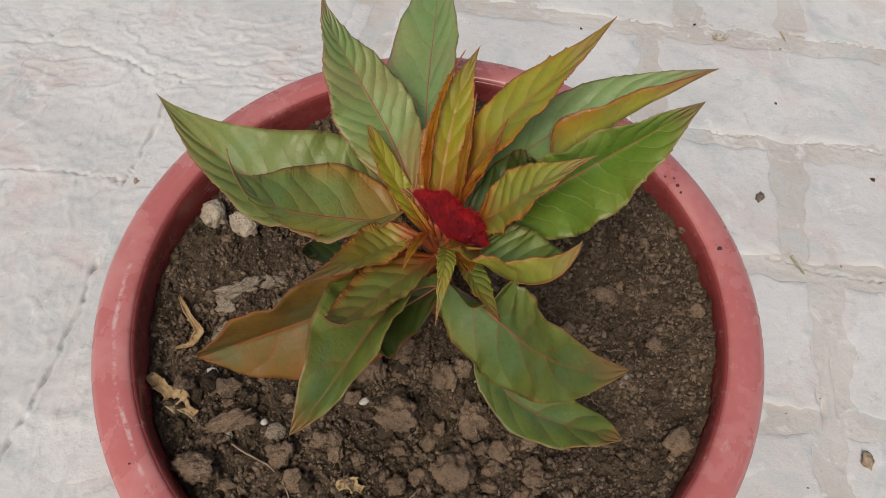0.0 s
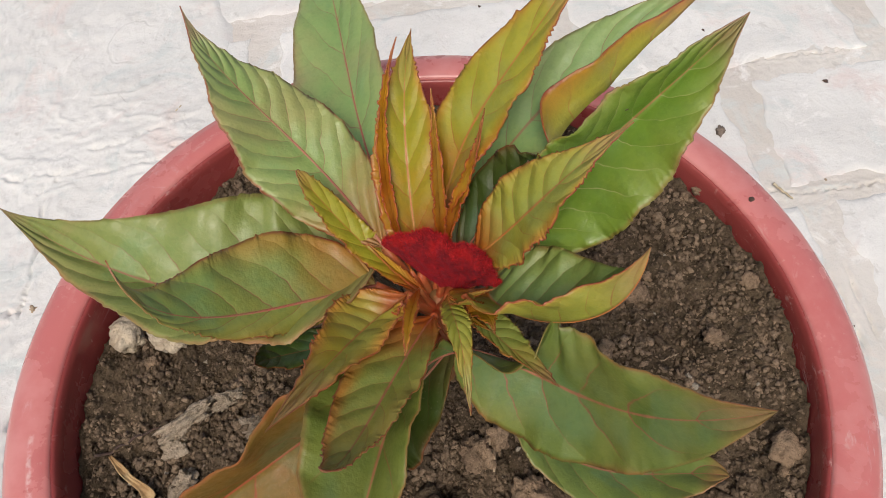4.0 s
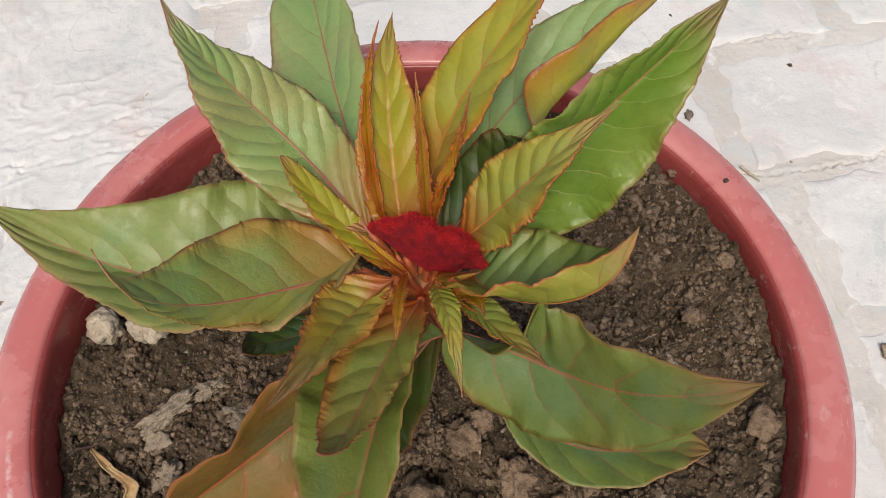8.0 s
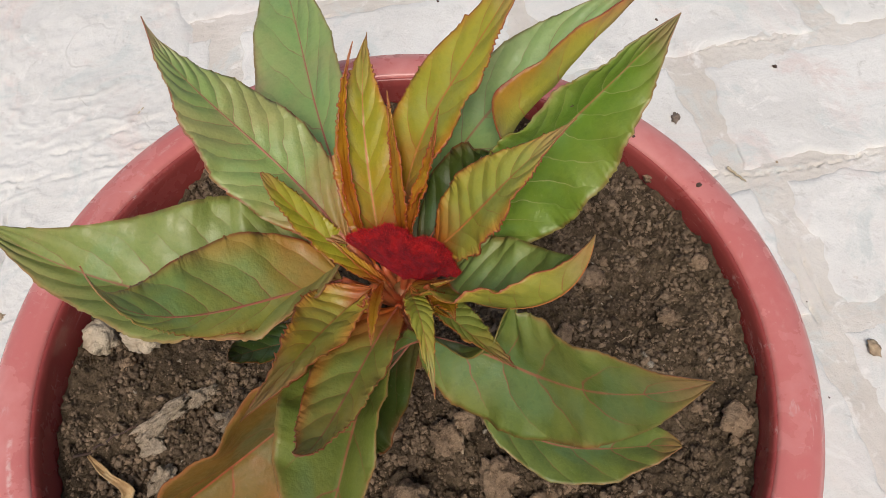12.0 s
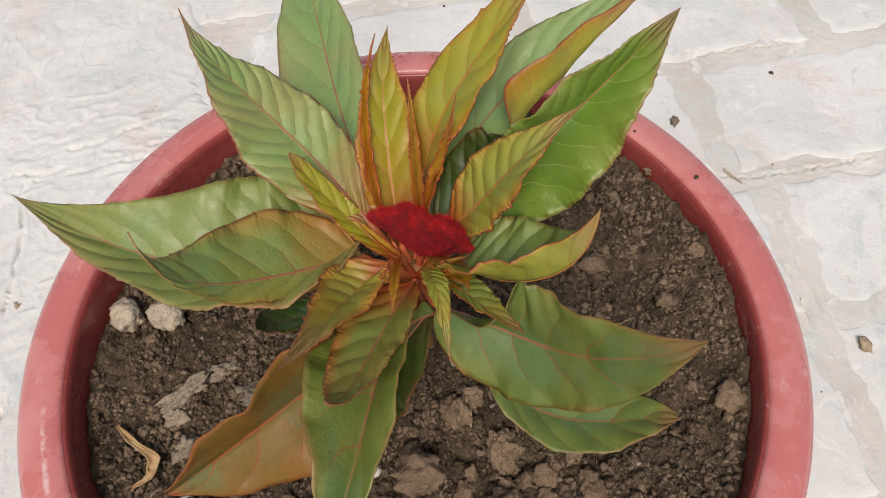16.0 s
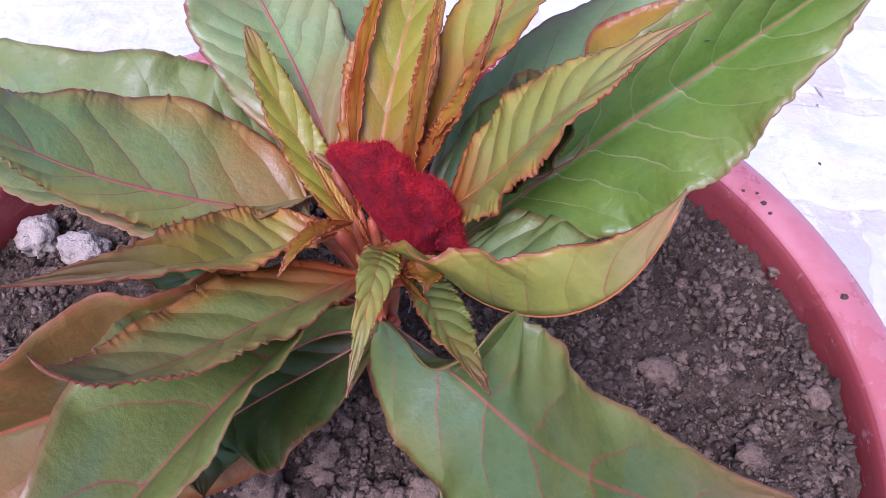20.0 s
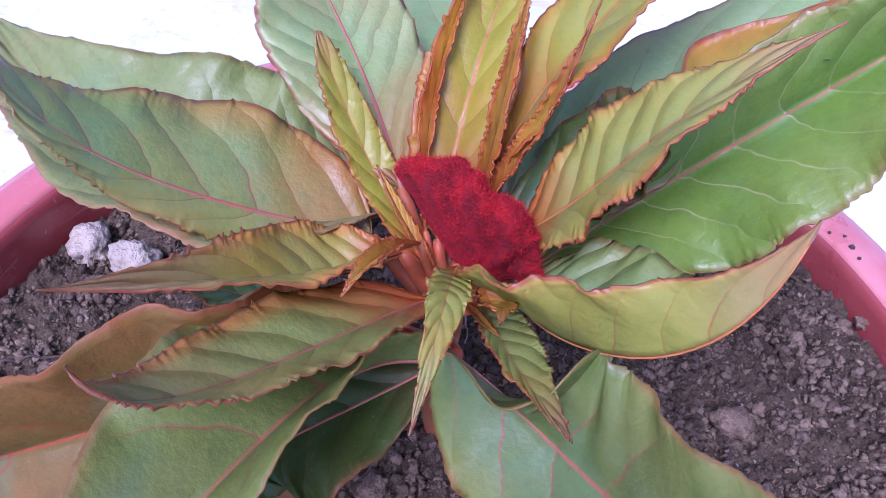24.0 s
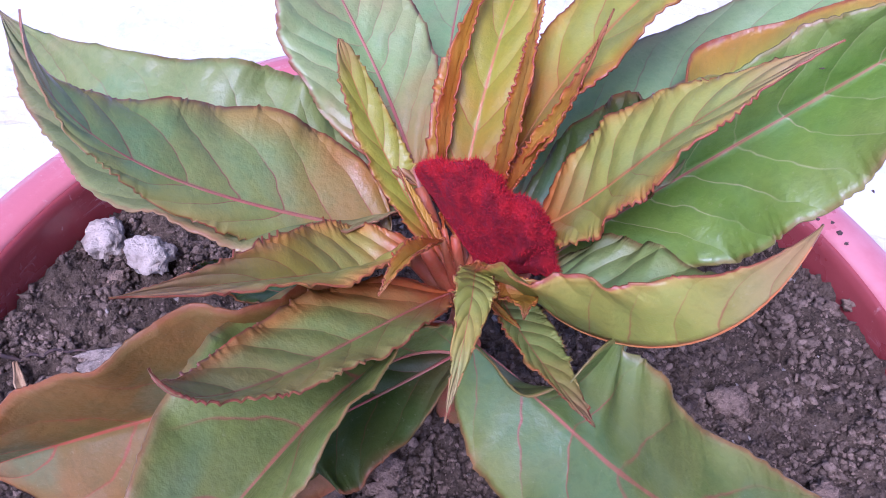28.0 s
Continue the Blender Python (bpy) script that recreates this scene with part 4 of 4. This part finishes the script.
paving_grit(0.2616, 0.2240, 0.0048, MUD, "mud_lump", "dark brown lump of mud on the paving")
paving_grit(0.3621, 0.2511, 0.0022, SPECK, "grit", "small dark grit on the pale paving")
paving_grit(0.2905, 0.3271, 0.0017, SPECK, "grit", "small dark grit on the pale paving")
paving_grit(0.3075, 0.0106, 0.0060, ROOT, "mud_lump", "light brown lump of mud on the paving")
paving_grit(-0.2504, 0.1911, 0.0035, ROOT, "mud_lump", "light brown bit of litter in a joint")
for k in range(60):
    x, y = rng.uniform(-0.5, 0.5), rng.uniform(-0.05, 0.55)
    if math.hypot(x, y) > 0.16:
        paving_grit(x, y, rng.uniform(0.0006, 0.0016), SPECK if rng.random() < 0.4 else ROOT, "grit", "tiny dark grit on the pale paving")


# ---- bricks of the paving ----
COURSE, FIRST = 0.1225, 0.0515
JOINTS = {-2: (-0.50, -0.27, -0.03, 0.21, 0.44), -1: (-0.51, -0.275, -0.02, 0.282, 0.52), 0: (-0.50, -0.262, 0.0, 0.292, 0.53), 1: (-0.49, -0.252, 0.02, 0.272, 0.51),
          2: (-0.58, -0.347, -0.095, 0.156, 0.405), 3: (-0.42, -0.19, 0.04, 0.191, 0.294, 0.53), 4: (-0.53, -0.30, -0.06, 0.18, 0.42)}
brick_rng = np.random.default_rng(11)


def brick_mesh(length, depth, seed, drop):
    """A worn brick top with softened, chipped edges that fall by drop; its top at z = 0."""
    nx, ny = 56, 32
    verts = []
    for j in range(ny):
        for i in range(nx):
            fx, fy = i / (nx - 1), j / (ny - 1)
            gx, gy = 0.5 - 0.5 * math.cos(math.pi * fx), 0.5 - 0.5 * math.cos(math.pi * fy)
            x, y = (gx - 0.5) * length, (gy - 0.5) * depth
            ex, ey = min(gx, 1 - gx) * length, min(gy, 1 - gy) * depth
            off = Vector((x * 30 + seed * 7, y * 30, seed * 3))
            x += 0.007 * noise.fractal(off, 0.8, 2.0, 3) * (1 - min(1, ex / 0.02))
            y += 0.006 * noise.fractal(off + Vector((9, 4, 1)), 0.8, 2.0, 3) * (1 - min(1, ey / 0.02))
            e = min(ex, ey)
            z = 0.0010 * noise.fractal(off * 0.7, 0.9, 2.0, 4) - drop * math.exp(-e / 0.0022)
            z -= 0.0014 * max(0, noise.noise(off * 1.6)) * math.exp(-e / 0.008)
            z += 0.0005 * noise.fractal(Vector((x * 16 + seed, y * 90 + x * 40, seed)), 0.8, 2.0, 4) + 0.00035 * noise.fractal(off * 5, 0.7, 2.0, 3)
            verts.append((x, y, z))
    faces = grid_faces(ny, nx)
    # skirt down into the mortar
    border = [i for i in range(nx)] + [j * nx + nx - 1 for j in range(1, ny)] + [(ny - 1) * nx + i for i in range(nx - 2, -1, -1)] + [j * nx for j in range(ny - 2, 0, -1)]
    k0 = len(verts)
    verts += [(verts[i][0], verts[i][1], -0.03) for i in border]
    m = len(border)
    faces += [(border[(k + 1) % m], border[k], k0 + k, k0 + (k + 1) % m) for k in range(m)]
    return mesh_of("brick", verts, faces, BRICK)


turned = Matrix.Rotation(SKEW, 4, "Z")
for row in range(-3, 8):
    cuts = JOINTS.get(row)
    if cuts is None:
        start = -0.9 + 0.12 * (row % 2)
        cuts = tuple(start + 0.24 * k for k in range(8))
    low, high = cuts[0], cuts[-1]
    xs = [low - 0.242 * k for k in range(3, 0, -1)] + list(cuts) + [high + 0.242 * k for k in range(1, 4)]
    for x0, x1 in zip(xs[:-1], xs[1:]):
        if max(abs(x0), abs(x1)) > 1.25:
            continue
        if x1 < -0.12 and x0 > -0.80 and -0.20 < FIRST + COURSE * row < 0.55:
            continue  # under the cement wash
        b = part("brick", brick_mesh(x1 - x0 - 0.024 - brick_rng.uniform(-0.002, 0.004), COURSE - 0.017 - brick_rng.uniform(0, 0.003), brick_rng.uniform(0, 40), 0.0014), ground)
        b.matrix_basis = turned @ pose((x0 + x1) / 2, FIRST + COURSE * (row + 0.5), brick_rng.uniform(-0.0006, 0.0006), brick_rng.uniform(-0.25, 0.25), brick_rng.uniform(-0.25, 0.25), brick_rng.uniform(-0.5, 0.5))

# the earthy mortar of the wide joints, nearly flush, with cracks along the bricks
CRACKS = [((0.262, 0.168), (0.300, 0.158), (0.345, 0.1535), (0.400, 0.1515)), ((0.165, 0.417), (0.204, 0.416), (0.264, 0.4165)),
          ((0.300, 0.421), (0.345, 0.412), (0.420, 0.405)), ((0.225, 0.290), (0.262, 0.287)), ((0.300, 0.288), (0.345, 0.284), (0.390, 0.280)),
          ((0.287, 0.10), (0.283, 0.03)), ((0.297, 0.09), (0.294, 0.04)), ((0.020, 0.408), (0.028, 0.443), (0.042, 0.481))]


def cement_sheet(xs, ys, height, cracks):
    """A trowelled sheet of cement over the plan xs by ys, with its cracks: (depth, half-width, places along it)."""
    gx, gy = np.meshgrid(xs, ys)
    gz = np.array([height(x, y) for x, y in zip(gx.ravel(), gy.ravel())]).reshape(gx.shape)
    wander = 0.0014 * np.sin(gx * 190 + gy * 130) + 0.0009 * np.sin(gx * 560 - gy * 400) + 0.0005 * np.sin(gx * 900 + gy * 1300)
    fade = 0.65 + 0.35 * np.sin(gx * 170 - gy * 220 + 1.0)
    for depth, half, line in cracks:
        away = np.full(gx.shape, 9.0)
        for (ax, ay), (bx, by) in zip(line[:-1], line[1:]):
            along = np.clip(((gx - ax) * (bx - ax) + (gy - ay) * (by - ay)) / ((bx - ax) ** 2 + (by - ay) ** 2), 0, 1)
            away = np.minimum(away, np.hypot(gx - ax - along * (bx - ax) + wander, gy - ay - along * (by - ay) + wander))
        gz -= depth * fade * np.exp(-((away / half) ** 2)) - 0.07 * depth * np.exp(-(((away - 3 * half) / (1.5 * half)) ** 2))
    return np.stack([gx, gy, gz], -1).reshape(-1, 3), grid_faces(*gx.shape)


def steps(*stretches):
    """Places along an axis: stretches of (from, to, spacing), finer where cracks run."""
    return np.concatenate([np.arange(lo, hi - 0.4 * gap, gap) for lo, hi, gap in stretches])


def mortar_height(x, y):
    q = Vector((x, y, 0.7))
    return -0.0016 + 0.0003 * noise.fractal(q * 40, 0.8, 2.0, 3) + 0.00045 * noise.fractal(q * 190, 0.7, 2.1, 3)


def wash_height(x, y):
    q = Vector((x, y, 2.9))
    h = 0.0012 + 0.0013 * noise.fractal(q * 9, 0.8, 2.0, 3) + 0.0010 * noise.fractal(Vector((x * 14 + y * 8, y * 34 - x * 12, 1.0)), 0.8, 2.1, 3)
    ridge = 1 - abs(noise.fractal(Vector((x * 17, y * 26, 5.0)), 0.9, 2.0, 3))
    h += 0.0012 * max(0.0, ridge - 0.86) / 0.14 + 0.00045 * noise.fractal(q * 210, 0.7, 2.1, 3)
    rim = (x + 0.105 + 0.012 * noise.noise(q * 22)) / 0.012
    return h - 0.006 * max(0.0, min(1.0, rim))


mortar = part("joint_mortar", mesh_of("joint_mortar", *cement_sheet(
    steps((-0.10, 0.15, 0.004), (0.15, 0.43, 0.0014), (0.43, 0.60, 0.004)),
    steps((-0.10, 0.13, 0.004), (0.13, 0.176, 0.0011), (0.176, 0.27, 0.003), (0.27, 0.30, 0.0011), (0.30, 0.395, 0.003), (0.395, 0.43, 0.0011), (0.43, 0.62, 0.004)),
    mortar_height, [(0.0060, 0.0009, line) for line in CRACKS]), MORTAR), ground)
tagged(mortar, "earthy beige mortar with thin dark cracks", kind="stuff")
WASH_CRACKS = [(0.0093, 0.0012, ((-0.300, -0.11), (-0.281, -0.033), (-0.272, 0.0), (-0.265, 0.036), (-0.261, 0.074), (-0.260, 0.115))),
               (0.0070, 0.0012, ((-0.259, 0.188), (-0.253, 0.215), (-0.248, 0.242), (-0.246, 0.278))),
               (0.0049, 0.0014, ((-0.60, 0.205), (-0.361, 0.194), (-0.316, 0.196), (-0.262, 0.192))),
               (0.0041, 0.0020, ((-0.366, 0.338), (-0.350, 0.372))),
               (0.0033, 0.0020, ((-0.392, 0.331), (-0.358, 0.332), (-0.330, 0.329), (-0.303, 0.322), (-0.265, 0.305), (-0.217, 0.302))),
               (0.0037, 0.0015, ((-0.210, 0.322), (-0.191, 0.320), (-0.166, 0.330), (-0.137, 0.335))),
               (0.0033, 0.0012, ((-0.154, 0.299), (-0.152, 0.309), (-0.136, 0.312), (-0.115, 0.307))),
               (0.0029, 0.0014, ((-0.248, 0.289), (-0.238, 0.297), (-0.201, 0.297), (-0.160, 0.299))),
               (0.0029, 0.0014, ((-0.62, 0.08), (-0.48, 0.072), (-0.40, 0.085), (-0.31, 0.066))),
               (0.0029, 0.0017, ((-0.50, 0.48), (-0.34, 0.452), (-0.22, 0.462), (-0.12, 0.449)))]
wash = part("cement_wash", mesh_of("cement_wash", *cement_sheet(
    steps((-0.86, -0.42, 0.005), (-0.42, -0.31, 0.0023), (-0.31, -0.235, 0.0011), (-0.235, -0.085, 0.0023)),
    steps((-0.22, 0.183, 0.0026), (0.183, 0.212, 0.0012), (0.212, 0.285, 0.0026), (0.285, 0.38, 0.0013), (0.38, 0.68, 0.004)), wash_height, WASH_CRACKS), BRICK), ground)
tagged(wash, "pale trowelled cement wash with wandering cracks", kind="stuff")

# the rest of the yard: the same bricks, joined, out of the camera's reach
far_v, far_f = [], []
for row in range(-26, 27):
    for col in range(-14, 14):
        x0 = 0.24 * col + 0.12 * (row % 2)
        if -3 <= row < 8 and -1.30 < x0 < 1.08:
            continue
        cx, cy = x0 + 0.12, FIRST + COURSE * (row + 0.5)
        hx, hy = 0.1135 + brick_rng.uniform(-0.002, 0.002), 0.0555 + brick_rng.uniform(-0.001, 0.001)
        top = brick_rng.uniform(-0.001, 0.001)
        k0 = len(far_v)
        for inset, z in ((0.0, -0.02), (0.0, top - 0.004), (0.003, top - 0.001), (0.008, top)):
            for sx, sy in ((-1, -1), (1, -1), (1, 1), (-1, 1)):
                far_v.append(turned @ Vector((cx + sx * (hx - inset) + brick_rng.uniform(-0.001, 0.001), cy + sy * (hy - inset) + brick_rng.uniform(-0.001, 0.001), z)))
        for ring_i in range(3):
            for q in range(4):
                far_f.append((k0 + ring_i * 4 + q, k0 + ring_i * 4 + (q + 1) % 4, k0 + ring_i * 4 + 4 + (q + 1) % 4, k0 + ring_i * 4 + 4 + q))
        far_f.append((k0 + 12, k0 + 13, k0 + 14, k0 + 15))
yard = part("outlying_bricks", mesh_of("outlying_bricks", far_v, far_f, BRICK), ground)
tagged(yard, "worn pale bricks of the surrounding yard", kind="stuff")
